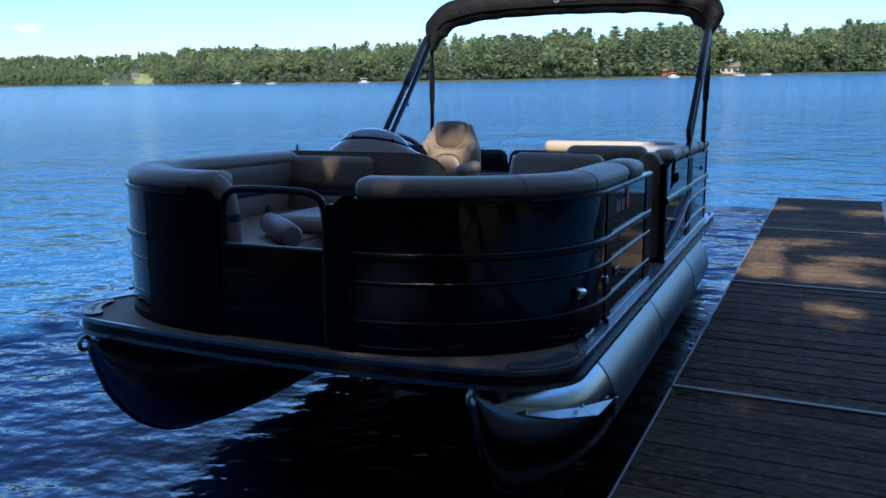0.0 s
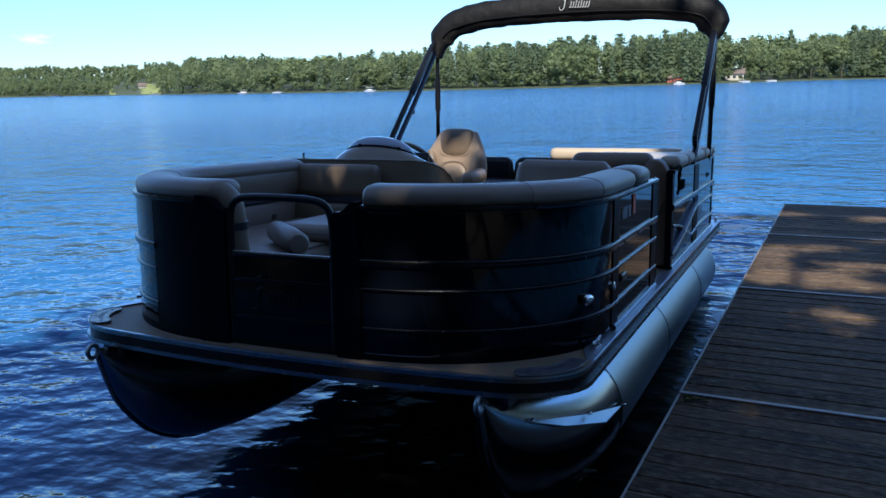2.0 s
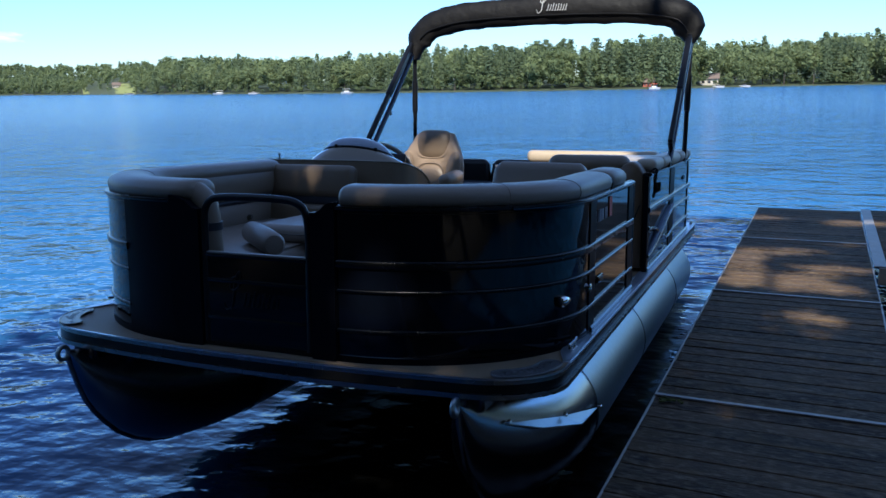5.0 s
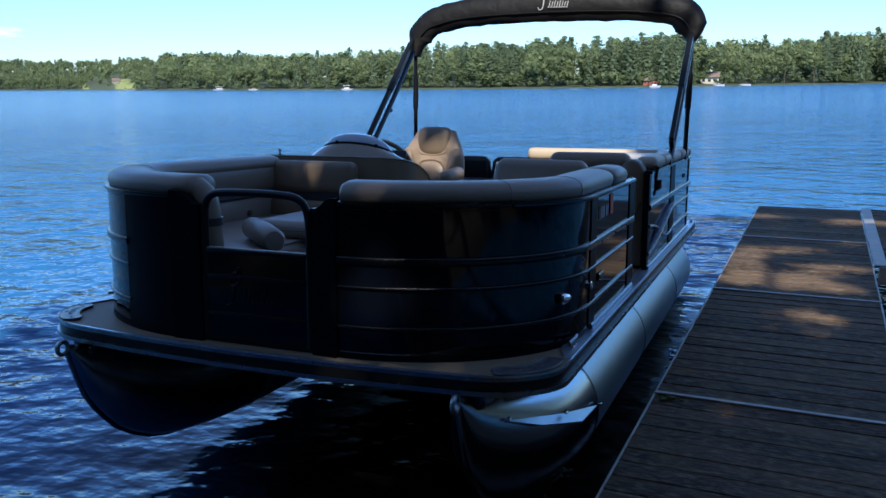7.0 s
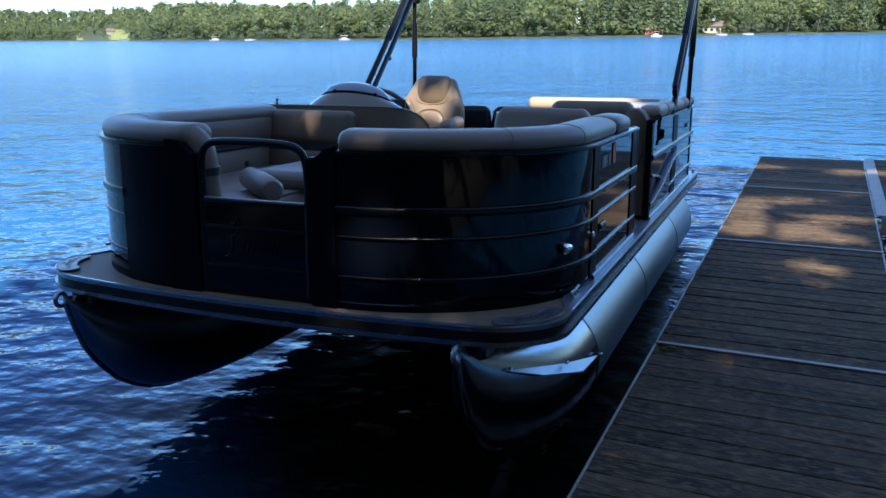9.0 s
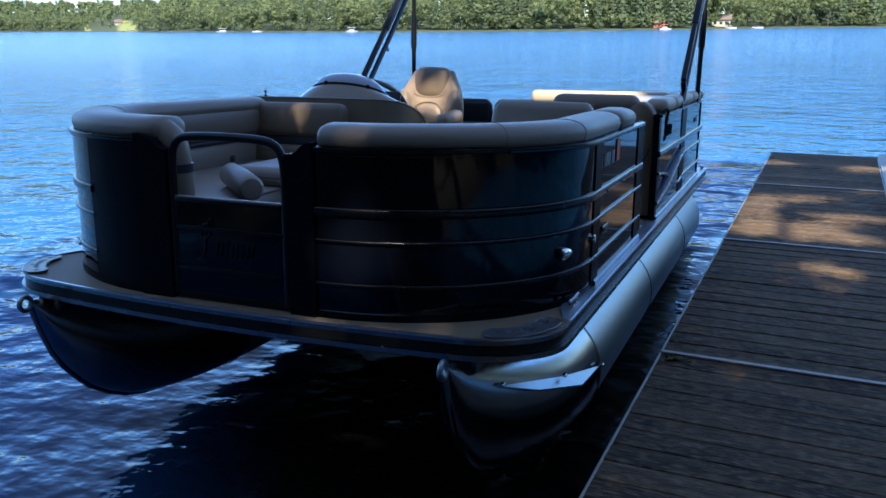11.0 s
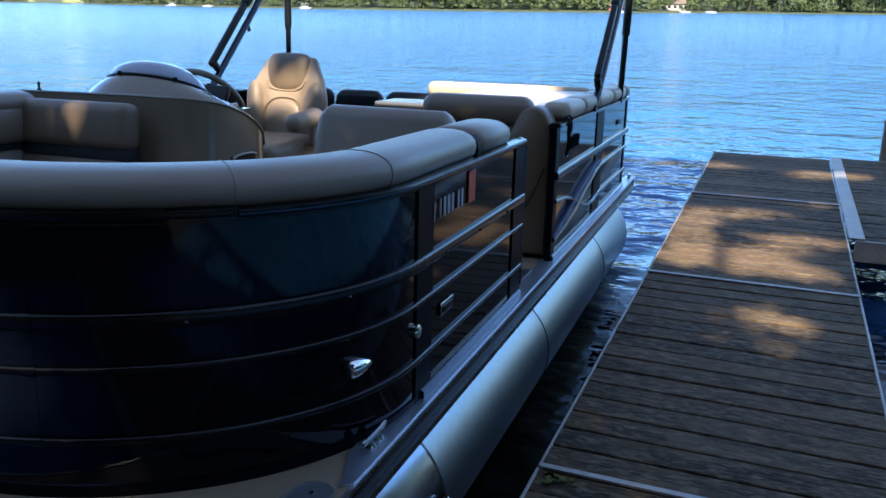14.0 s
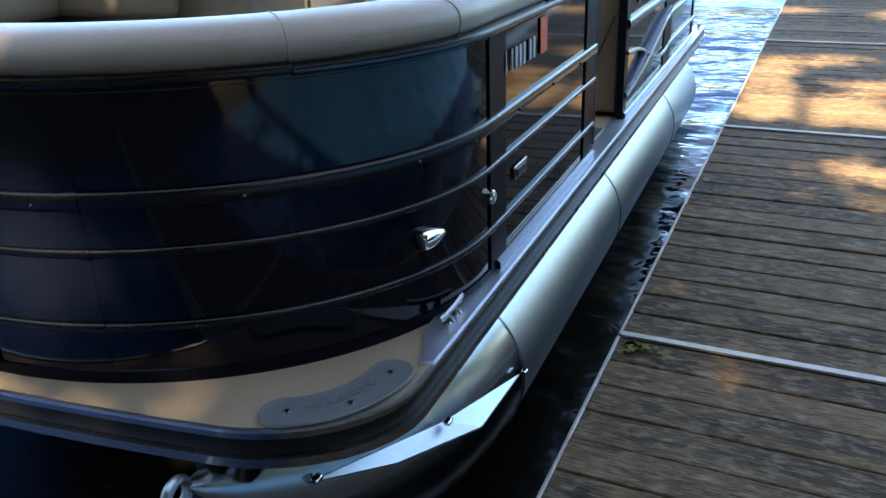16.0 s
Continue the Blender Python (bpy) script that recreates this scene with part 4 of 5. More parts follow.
part("rail", sweep(bmesh.new(), run(4.31, 5.45, 1), oval(0.0, 0.022, 0.122, 0.146, 14)), M_rail, aft_p)
# two rails that bend and cross forward of the post, over a blue blade
part("wave_rail", pipe(bmesh.new(), curve([(1.273, 3.80, 0.298), (1.278, 3.60, 0.280), (1.282, 3.36, 0.238), (1.284, 3.10, 0.190), (1.28, 2.86, 0.140), (1.275, 2.59, 0.105)], 7), 0.010, 8), M_rail, aft_p)
part("wave_rail", pipe(bmesh.new(), curve([(1.273, 3.80, 0.134), (1.276, 3.60, 0.122), (1.280, 3.35, 0.140), (1.280, 3.06, 0.212), (1.278, 2.85, 0.262), (1.275, 2.59, 0.288)], 7), 0.010, 8), M_rail, aft_p)
blade = curve([(1.272, 2.58, 0.12), (1.272, 2.80, 0.17), (1.272, 2.99, 0.215), (1.272, 3.28, 0.275), (1.272, 3.55, 0.325), (1.272, 3.72, 0.345)], 7)
part("blade", pipe(bmesh.new(), blade, [0.010 + 0.013 * min(1, k / 10) for k in range(len(blade))], 10, flat=0.35), M_blade, aft_p, "dark blue curved blade")
bow_s = fence_panel(0.42, 1.45, -1, "gloss black curved bow fence panel", top=0.643)
side_s = fence_panel(1.45, 5.44, -1, "gloss black starboard fence panel")
for u, wide in ((1.47, 0.12), (2.47, 0.15), (3.14, 0.07), (4.31, 0.24), (5.41, 0.06)):
    fence_post(u, 1, wide, top=0.625)
# 0.545: post widened over the panel, its matte black imitating a dark reflection
for u, wide in ((0.545, 0.24), (1.33, 0.10), (2.44, 0.13), (4.31, 0.12), (5.41, 0.06)):
    fence_post(u, -1, wide)
part("panel_joint", sweep(bmesh.new(), run(0.612, 0.622, 1, 3), [(-0.002, 0.03), (0.0075, 0.03), (0.0075, 0.612), (-0.002, 0.612)]), M_panel, bow_p)
for z0, z1, o in ((0.388, 0.428, 0.022), (0.2885, 0.3085, 0.019), (0.1235, 0.1445, 0.019)):
    part("rail_joint", sweep(bmesh.new(), run(0.608, 0.626, 1, 3), oval(-0.002, o, z0, z1, 14, 3.0)), M_rail_shaded, bow_p)
for u in (0.555, 0.86, 1.16):
    x, v = fence(u, 1, 0.019)
    part("rail_bolt", pipe(bmesh.new(), [(x, v + 0.004, 0.400), (x, v, 0.400), (x, v - 0.003, 0.400)], [0.005, 0.005, 0.003], 8), M_rail, bow_p)
# the side rail turns down at the gangway
bm = pipe(bmesh.new(), curve([(1.258, 1.94, 0.629), (1.258, 1.975, 0.627), (1.258, 2.000, 0.612), (1.258, 2.010, 0.575), (1.258, 2.010, 0.40), (1.258, 2.010, 0.05)], 6), 0.0175, 10)
part("rail_end", bm, M_rail, boat)
# stern fence
for x0, x1, top in ((-1.24, -0.25, 0.47), (0.35, 1.24, 0.62)):
    bm = sweep(bmesh.new(), [(x1, 4.92), (x0, 4.92)][::-1], [(-0.006, 0.03), (0.006, 0.03), (0.006, top), (-0.006, top)])
    part("stern_fence", bm, M_panel, boat)
# shoulders where the bow fence curves down to the gate
for top in ([(-0.272, 0.603), (-0.297, 0.607), (-0.315, 0.620), (-0.335, 0.638), (-0.365, 0.652), (-0.40, 0.658), (-0.425, 0.660)],
            [(0.286, 0.612), (0.312, 0.612), (0.332, 0.622), (0.350, 0.641), (0.370, 0.652), (0.398, 0.657)]):
    ring = [(top[0][0], 0.0), *top, (top[-1][0], 0.0)]
    bm = bmesh.new()
    fr, bk = [bm.verts.new((x, 0.062, z)) for x, z in ring], [bm.verts.new((x, 0.104, z)) for x, z in ring]
    bm.faces.new(fr)
    bm.faces.new(bk[::-1])
    for k in range(len(ring)):
        bm.faces.new((fr[k], fr[(k + 1) % len(ring)], bk[(k + 1) % len(ring)], bk[k]))
    part("gate_shoulder", bm, M_matte, boat, "black shoulder post beside the gate", angle=30).location.x = 0.011
# fence marks: bars for the registration, sticker, lamp, socket, badge
reg = part("registration", box(bmesh.new(), (1.270, 0.985, 0.535), (0.003, 0.022, 0.056), 0.0), M_mark, side_p, "pale registration bars")
for k, w in enumerate((0.012, 0.032, 0.032, 0.032, 0.03, 0.03)):
    v = 1.045 + 0.034 * k + (0.02 if k > 3 else 0)
    part("mark_bar", box(bmesh.new(), (1.270, v, 0.535), (0.003, w * 0.62, 0.056)), M_mark, reg)
part("sticker", box(bmesh.new(), (1.270, 1.33, 0.555), (0.003, 0.066, 0.10), 0.001, seg=1), M_red, side_p, "red registration sticker")
for u in (1.62, 1.95, 2.28, 3.40, 3.75, 4.05, 4.60, 4.95, 5.30):
    x, v = fence(u, 1, 0.021)
    part("rail_bolt", pipe(bmesh.new(), [(x - 0.004, v, 0.400), (x, v, 0.400), (x + 0.003, v, 0.400)], [0.006, 0.006, 0.003], 8), M_black, side_p if u < 3 else aft_p)
for v in (2.71, 2.78):
    part("rail_hook", pipe(bmesh.new(), curve([(1.262, v, 0.655), (1.278, v, 0.668), (1.290, v + 0.004, 0.655), (1.288, v + 0.006, 0.635), (1.276, v + 0.006, 0.628)], 4), 0.005, 6), M_black, aft_p, "small black hook")
part("vent", box(bmesh.new(), (1.270, 4.50, 0.50), (0.006, 0.12, 0.034), 0.0029, seg=1), M_matte, aft_p, "small black vent")
badge = part("badge", sweep(bmesh.new(), [(1.268, 1.06), (1.268, 1.17)], oval(0.0, 0.006, 0.205, 0.245, 12)), M_rail_edge, side_p, "oval chrome badge")
part("badge_face", box(bmesh.new(), (1.2755, 1.115, 0.225), (0.003, 0.075, 0.018)), M_black, badge)


def emblem(parent, place, size, metal, label):
    """An illegible script emblem: one large looped flourish, then joined slanted strokes; place maps (along, up)."""
    loop = curve([(0.30, 0.95), (0.12, 0.90), (0.05, 0.60), (0.22, 0.55), (0.42, 0.80), (0.36, 1.10), (0.20, 0.60), (0.10, 0.05), (-0.12, -0.10), (-0.22, 0.10)], 5)
    part("emblem_flourish", pipe(bmesh.new(), [place(q.x * size, q.y * size) for q in loop], [size * (0.014 + 0.026 * math.sin(math.pi * k / (len(loop) - 1))) for k in range(len(loop))], 6), metal, parent, label)
    for k, h in enumerate((0.42, 0.38, 0.46, 0.38, 0.44, 0.40, 0.38, 0.40)):
        x = 0.52 + 0.17 * k
        stroke = curve([(x - 0.07, 0.10), (x, 0.06), (x + 0.05, 0.06 + 0.5 * h), (x + 0.10, 0.06 + h)], 3)
        part("emblem_stroke", pipe(bmesh.new(), [place(q.x * size, q.y * size) for q in stroke], size * 0.024, 5), metal, parent)


emblem(aft_p, lambda a, h: (1.270, 2.84 + a, 0.485 + h), 0.150, M_rail, "chrome emblem flourish")
lx, lv = fence(1.18, 1, 0.012)
along = Vector((math.sin(radians(22)), math.cos(radians(22)), 0))
mid = Vector((lx, lv, 0.215))
bm = pipe(bmesh.new(), [mid + along * d for d in (-0.028, -0.025, -0.016, 0.0, 0.020, 0.038, 0.050, 0.055)], [0.019, 0.0245, 0.0265, 0.0255, 0.020, 0.0125, 0.0065, 0.002], 20)
lamp = part("docking_light", bm, M_chrome, bow_p, "chrome teardrop docking light", angle=60)
part("lens", pipe(bmesh.new(), [mid + along * d for d in (-0.0275, -0.031, -0.034)], [0.0185, 0.017, 0.009], 18), M_pane, lamp, "dark round lens")
sx, sv = fence(1.405, 1, 0.010)
bm = pipe(bmesh.new(), [(sx - 0.004, sv, 0.226), (sx + 0.010, sv - 0.002, 0.226), (sx + 0.014, sv - 0.002, 0.226)], [0.020, 0.019, 0.012], 18)
part("socket", bm, M_chrome, bow_p, "small chrome power socket")
# bow gate
gate = part("bow_gate", box(bmesh.new(), (0.006, 0.085, 0.210), (0.546, 0.014, 0.416), 0.003, seg=1), M_panel, boat, "black bow gate with an open window frame")
gpts = curve([(-0.254, 0.085, 0.02), (-0.254, 0.085, 0.30), (-0.254, 0.085, 0.52), (-0.247, 0.085, 0.600), (-0.215, 0.085, 0.643), (-0.15, 0.085, 0.657), (0.01, 0.085, 0.660), (0.15, 0.085, 0.656), (0.215, 0.085, 0.643), (0.252, 0.085, 0.606), (0.266, 0.085, 0.52), (0.266, 0.085, 0.30), (0.266, 0.085, 0.02)], 6)
gate.location.x = 0.012
part("gate_frame", pipe(bmesh.new(), gpts, 0.0165, 12), M_black, gate)
part("gate_sill", box(bmesh.new(), (0.006, 0.085, 0.419), (0.50, 0.020, 0.006), 0.002, seg=1), M_dull, gate, "grey sill of the gate window")
for z in (0.408, 0.298, 0.134):
    part("gate_rail", box(bmesh.new(), (0.006, 0.074, z), (0.50, 0.012, 0.018), 0.005, seg=2), M_rail_shaded, gate)
emblem(gate, lambda a, h: (-0.13 + a, 0.0765, 0.185 + h), 0.14, M_black, "dim grey emblem flourish")
# corner step pads, cleats
for s in (1, -1):
    def on_pad(r, deg):
        """A point of the corner: r from the middle of its bend, deg round from the bow."""
        return (s * (1.0 + r * math.sin(radians(deg))), 0.352 - r * math.cos(radians(deg)))

    def cap(deg, way):
        """The rounded end of the plate."""
        mx, mv = on_pad(0.236, deg)
        dx, dv = s * math.cos(radians(deg)), math.sin(radians(deg))
        ox, ov = s * math.sin(radians(deg)), -math.cos(radians(deg))
        return [(mx + 0.044 * (way * ox * math.cos(t) + way * dx * math.sin(t)), mv + 0.044 * (way * ov * math.cos(t) + way * dv * math.sin(t))) for t in (math.pi * k / 8 for k in range(1, 8))]

    arc = [on_pad(0.280, 25 + 63 * k / 14) for k in range(15)]
    inner = [on_pad(0.192, 88 - 63 * k / 12) for k in range(13)]
    end0, end1 = cap(88, 1), cap(25, -1)
    pad = part("step_pad", flat_plate(bmesh.new(), arc + end0 + inner + end1, 0.001, 0.012), M_plate, boat, "grey kidney-shaped corner plate", angle=30)
    part("pad_rim", pipe(bmesh.new(), [(x, v, 0.010) for x, v in arc + end0 + inner + end1], 0.0045, 6, closed=True), M_plate, pad)
    for x, v in (on_pad(0.236, 27), on_pad(0.254, 56), on_pad(0.236, 87)):
        part("bolt", pipe(bmesh.new(), [(x, v, 0.012), (x, v, 0.0145)], [0.008, 0.006], 10), M_rail, pad)
    for j in range(7):
        x, v = on_pad(0.226 + 0.006 * (j % 2), 38 + 6 * j)
        part("plate_mark", box(bmesh.new(), (x, v, 0.0125), (0.016, 0.013 + 0.006 * (j % 3), 0.0016), 0.0, (0, 0, s * (38 + 6 * j))), M_plate_mark, pad)
    cl = part("cleat", pipe(bmesh.new(), curve([(s * 1.262, 0.545, 0.036), (s * 1.262, 0.58, 0.032), (s * 1.262, 0.64, 0.032), (s * 1.262, 0.685, 0.037)], 4), [0.005] + [0.008] * 11 + [0.005], 8), M_alu, boat, "chrome mooring cleat")
    for v in (0.595, 0.640):
        part("cleat_foot", pipe(bmesh.new(), [(s * 1.262, v, 0.008), (s * 1.262, v, 0.02), (s * 1.262, v, 0.034)], [0.016, 0.009, 0.009], 8), M_alu, cl)
# threshold plate at the gangway
tread = part("threshold_plate", box(bmesh.new(), (1.195, 2.22, 0.0095), (0.080, 0.30, 0.017), 0.006, seg=2), M_tread, boat, "dark tread plate at the gangway")
for k in range(5):
    part("plate_mark", box(bmesh.new(), (1.197, 2.13 + 0.045 * k, 0.0185), (0.026, 0.024, 0.0016)), M_plate, tread)

# stern cleats on the deck's edge
for s2 in (1, -1):
    cl = part("cleat", pipe(bmesh.new(), curve([(s2 * 1.272, 5.22, 0.040), (s2 * 1.272, 5.26, 0.036), (s2 * 1.272, 5.32, 0.036), (s2 * 1.272, 5.36, 0.041)], 4), [0.005] + [0.008] * 11 + [0.005], 8), M_alu, boat, "chrome mooring cleat")
    for v in (5.27, 5.31):
        part("cleat_foot", pipe(bmesh.new(), [(s2 * 1.272, v, 0.008), (s2 * 1.272, v, 0.02), (s2 * 1.272, v, 0.036)], [0.016, 0.009, 0.009], 8), M_alu, cl)
# ---- upholstery along the bow fence ----
CUSHION = oval(-0.205, 0.004, 0.618, 0.724, 18, 2.4)


def seam(parent, u, side):
    """A stitched seam round the cushion."""
    n0, n1 = fence(u - 0.01, side), fence(u + 0.01, side)
    d = Vector((n1[0] - n0[0], n1[1] - n0[1])).normalized() * side
    out, base = Vector((d.y, -d.x)), Vector(fence(u, side))
    pts = [(base.x + out.x * (-0.1005 + (o + 0.1005) * 1.006), base.y + out.y * (-0.1005 + (o + 0.1005) * 1.006), 0.671 + (z - 0.671) * 1.012) for o, z in CUSHION]
    part("seam", pipe(bmesh.new(), pts, 0.0016, 5, closed=True), M_stitch, parent)


def back_cushion(name, u0, u1, side, label, seams=()):
    c = thing(name, on_boat(0, 0, 0), label, "cushion", "bolsters on the bow fence")
    body = part("bolster", sweep(bmesh.new(), run(u0, u1, side), CUSHION, round_ends=0.035), M_vinyl, c, angle=60)
    for u in seams:
        seam(body, u, side)
    part("welt", sweep(bmesh.new(), run(u0 + 0.01, u1 - 0.01, side), oval(-0.20, 0.010, 0.609, 0.619, 8, 4)), M_piping, c)
    low = part("backrest", sweep(bmesh.new(), run(u0 + 0.05, u1 - 0.02, side), oval(-0.175, -0.05, 0.31, 0.465, 12, 4)), M_seat, c, angle=60)
    part("inner_roll", sweep(bmesh.new(), run(u0 + 0.05, u1 - 0.02, side), oval(-0.207, -0.04, 0.490, 0.69, 14, 3)), M_vinyl, c, angle=60)
    part("stripe", sweep(bmesh.new(), run(u0 + 0.05, u1 - 0.02, side), oval(-0.165, -0.05, 0.455, 0.50, 10, 3)), M_navy, low, "navy band")
    return c


back_cushion("bow_bolster", 0.425, 1.925, 1, "taupe vinyl bolster along the port bow fence", (0.95, 1.30))
back_cushion("end_bolster", 2.03, 2.33, 1, "short taupe vinyl end bolster beside the gangway")
back_cushion("bow_bolster", 0.36, 2.42, -1, "taupe vinyl bolster along the starboard bow fence", (1.15,))
# black band in the gap between bolsters, standing in for its shade
strap = thing("bolster_gap_band", on_boat(0, 0, 0), "black band in the gap between two bolsters", "strap")
part("band", sweep(bmesh.new(), run(1.955, 2.0, 1), oval(-0.197, 0.002, 0.60, 0.712, 16)), M_gap_band, strap)
# the starboard bolster's drop at the gate
drop = thing("gate_bolster", on_boat(0.012, 0, 0), "taupe bolster end curving down beside the bow gate", "cushion", "bolsters on the bow fence")
part("bolster", pipe(bmesh.new(), curve([(-0.40, 0.160, 0.668), (-0.345, 0.165, 0.652), (-0.31, 0.17, 0.60), (-0.30, 0.175, 0.46), (-0.30, 0.18, 0.34)], 5), [0.058] * 10 + [0.057] * 10 + [0.04], 14), M_vinyl, drop)
part("band", pipe(bmesh.new(), [(-0.30, 0.176, 0.535), (-0.30, 0.177, 0.50)], 0.0595, 16), M_navy, drop, "navy band")


def bench(name, side, v0, v1, label, x0, x1, top=0.34):
    """A bow bench: base, seat cushion with piping and a roll bolster at its front."""
    c = thing(name, on_boat(0, 0, 0), label, "bench")
    part("base", box(bmesh.new(), (side * (x0 + x1) / 2, (v0 + v1) / 2, (top - 0.10) / 2), (x1 - x0 - 0.04, v1 - v0, top - 0.10), 0.02), M_shell, c)
    seat = part("seat_cushion", box(bmesh.new(), (side * (x0 + x1) / 2, (v0 + v1) / 2, top - 0.0575), (x1 - x0, v1 - v0, 0.115), 0.045, seg=4), M_seat, c, angle=70)
    part("piping", pipe(bmesh.new(), [(side * (x0 + 0.012), v0 + 0.05, top - 0.006), (side * (x0 + 0.012), (v0 + v1) / 2, top - 0.004), (side * (x0 + 0.012), v1 - 0.05, top - 0.006)], 0.005, 6), M_piping, seat)
    return c


bench("bow_bench", -1, 0.42, 1.86, "pale taupe bow bench along the starboard fence", 0.25, 1.10)
bench("bow_bench", 1, 0.50, 1.66, "pale taupe bow bench along the port fence", 0.50, 1.10)
roll = thing("roll_pillow", on_boat(-0.335, 0.645, 0.398, 136.5), "taupe roll pillow lying on the starboard bow bench", "pillow")
part("roll", pipe(bmesh.new(), [(-0.265, 0, 0), (-0.262, 0, 0), (-0.245, 0, 0), (0, 0, 0.003), (0.245, 0, 0), (0.262, 0, 0), (0.265, 0, 0)], [0.02, 0.045, 0.057, 0.06, 0.057, 0.045, 0.02], 20), M_seat, roll)
rest = thing("arm_cushion", on_boat(-0.35, 1.16, 0.387, 0), "flat taupe arm cushion across the starboard bench", "cushion")
part("pad", box(bmesh.new(), (0, 0, 0), (0.42, 0.58, 0.095), 0.038, seg=4), M_seat, rest, angle=70)
part("piping", pipe(bmesh.new(), [(-0.17, -0.289, 0.0), (0.17, -0.289, 0.0)], 0.004, 6), M_piping, rest)
knob = thing("speaker_knob", on_boat(-1.08, 1.55, 0.365), "small dark cup latch on the starboard bench back", "latch")
part("cup", pipe(bmesh.new(), [(0, 0, 0), (0.03, 0, 0.01), (0.045, 0, 0.012)], [0.020, 0.018, 0.013], 12), M_piping, knob)

# the starboard bench's after backrest, which leans on the console
back = thing("bench_backrest", on_boat(-0.79, 1.86, 0.0), "olive-brown backrest with a navy band at the bench's after end", "backrest")
part("upper_pad", box(bmesh.new(), (0, 0.0, 0.592), (0.66, 0.12, 0.205), 0.045, (-6, 0, 0), 4), M_brown, back, angle=70)
part("band", box(bmesh.new(), (0, 0.005, 0.475), (0.62, 0.09, 0.085), 0.02, (-6, 0, 0)), M_navy, back)
part("lower_pad", box(bmesh.new(), (-0.01, -0.01, 0.37), (0.62, 0.11, 0.15), 0.04, (-6, 0, 0), 4), M_brown, back, angle=70)

# port lounge back by the gangway
lounge = thing("lounge_backrest", on_boat(0.78, 1.76, 0.0), "tall taupe lounge backrest beside the gangway", "backrest")
bm = box(bmesh.new(), (0, 0, 0.0), (0.60, 0.13, 0.52), 0.055, (0, 0, 0), 5)
for v in bm.verts:
    v.co.x *= 1.0 - 0.10 * max(v.co.z, 0) / 0.26
    v.co.y += 0.02 * math.sin(v.co.x * 4.5)
    v.co.z -= 0.05 * max(0.0, v.co.z / 0.26) * (abs(v.co.x) / 0.27) ** 5
bmesh.ops.transform(bm, matrix=pose(0, 0, 0.505, -12, 0, 0), verts=bm.verts)
pad = part("pad", bm, M_vinyl, lounge, angle=75)
part("piping", pipe(bmesh.new(), curve([(-0.285, -0.03, 0.30), (-0.275, 0.01, 0.52), (-0.258, 0.044, 0.65), (-0.21, 0.092, 0.715), (0.0, 0.104, 0.735), (0.21, 0.092, 0.715), (0.258, 0.044, 0.65), (0.275, 0.01, 0.52)], 6), 0.005, 6), M_piping, pad)

# ---- helm ----
console = thing("helm_console", on_boat(0, 0, 0), "tan moulded helm console with a domed dash", "console")
# shell: a front wall that turns aft on its inboard side, where its top slopes down
bm = bmesh.new()
line = [(-1.20, 1.955), (-0.9, 1.96), (-0.6, 1.97), (-0.36, 1.985), (-0.27, 2.01), (-0.225, 2.06), (-0.205, 2.13), (-0.20, 2.22), (-0.20, 2.32), (-0.205, 2.42), (-0.215, 2.50), (-0.24, 2.55)]
tops = [0.715, 0.717, 0.719, 0.716, 0.711, 0.704, 0.690, 0.668, 0.635, 0.588, 0.530, 0.46]
outer = [[bm.verts.new((x, v, z)) for z in (0.0, 0.2, 0.4, t - 0.015, t)] for (x, v), t in zip(line, tops)]
inner = [[bm.verts.new((x - 0.045 * (1 if i > 4 else 0.3), v + (0.05 if i < 6 else -0.01), z)) for z in (0.0, 0.2, 0.4, t - 0.015, t)] for i, ((x, v), t) in enumerate(zip(line, tops))]
for i in range(len(line) - 1):
    for k in range(4):
        bm.faces.new((outer[i][k], outer[i + 1][k], outer[i + 1][k + 1], outer[i][k + 1]))
        bm.faces.new((inner[i][k], inner[i][k + 1], inner[i + 1][k + 1], inner[i + 1][k]))
    bm.faces.new((outer[i][4], outer[i + 1][4], inner[i + 1][4], inner[i][4]))
for i in (0, len(line) - 1):
    for k in range(4):
        bm.faces.new((outer[i][k], outer[i][k + 1], inner[i][k + 1], inner[i][k]))
part("shell", bm, M_shell, console, "tan gelcoat shell", angle=35)
part("edge_bead", pipe(bmesh.new(), [(x, v + 0.005, t) for (x, v), t in zip(line, tops)], 0.007, 8), M_shell_d, console)
part("top", flat_plate(bmesh.new(), [(-1.20, 1.99), (-0.36, 2.02), (-0.27, 2.06), (-0.25, 2.30), (-0.28, 2.50), (-1.20, 2.50)], 0.56, 0.645), M_shell, console)
slot = part("grab_slot", box(bmesh.new(), (-0.199, 2.30, 0.420), (0.012, 0.20, 0.040), 0.005, seg=2), M_black, console, "dark grab slot in the console's side")
part("slot_lip", pipe(bmesh.new(), curve([(-0.190, 2.20, 0.432), (-0.184, 2.25, 0.444), (-0.184, 2.35, 0.444), (-0.190, 2.40, 0.432)], 5), 0.006, 8), M_pad, slot, "pale lip")
# dash: a low cone with a rounded crown, which is a blue-grey visor above a dark band
def lathe(rings, sx, sy, x, v, n=40, close=False):
    bm = bmesh.new()
    loops = [[bm.verts.new((x + sx * q * math.cos(a), v + sy * q * math.sin(a), z - lean * q * math.sin(a))) for a in (2 * math.pi * k / n for k in range(n))] for q, z, lean in rings]
    for a, b2 in zip(loops, loops[1:]):
        for k in range(n):
            bm.faces.new((a[k], a[(k + 1) % n], b2[(k + 1) % n], b2[k]))
    if close:
        bm.faces.new(loops[-1])
    return bm


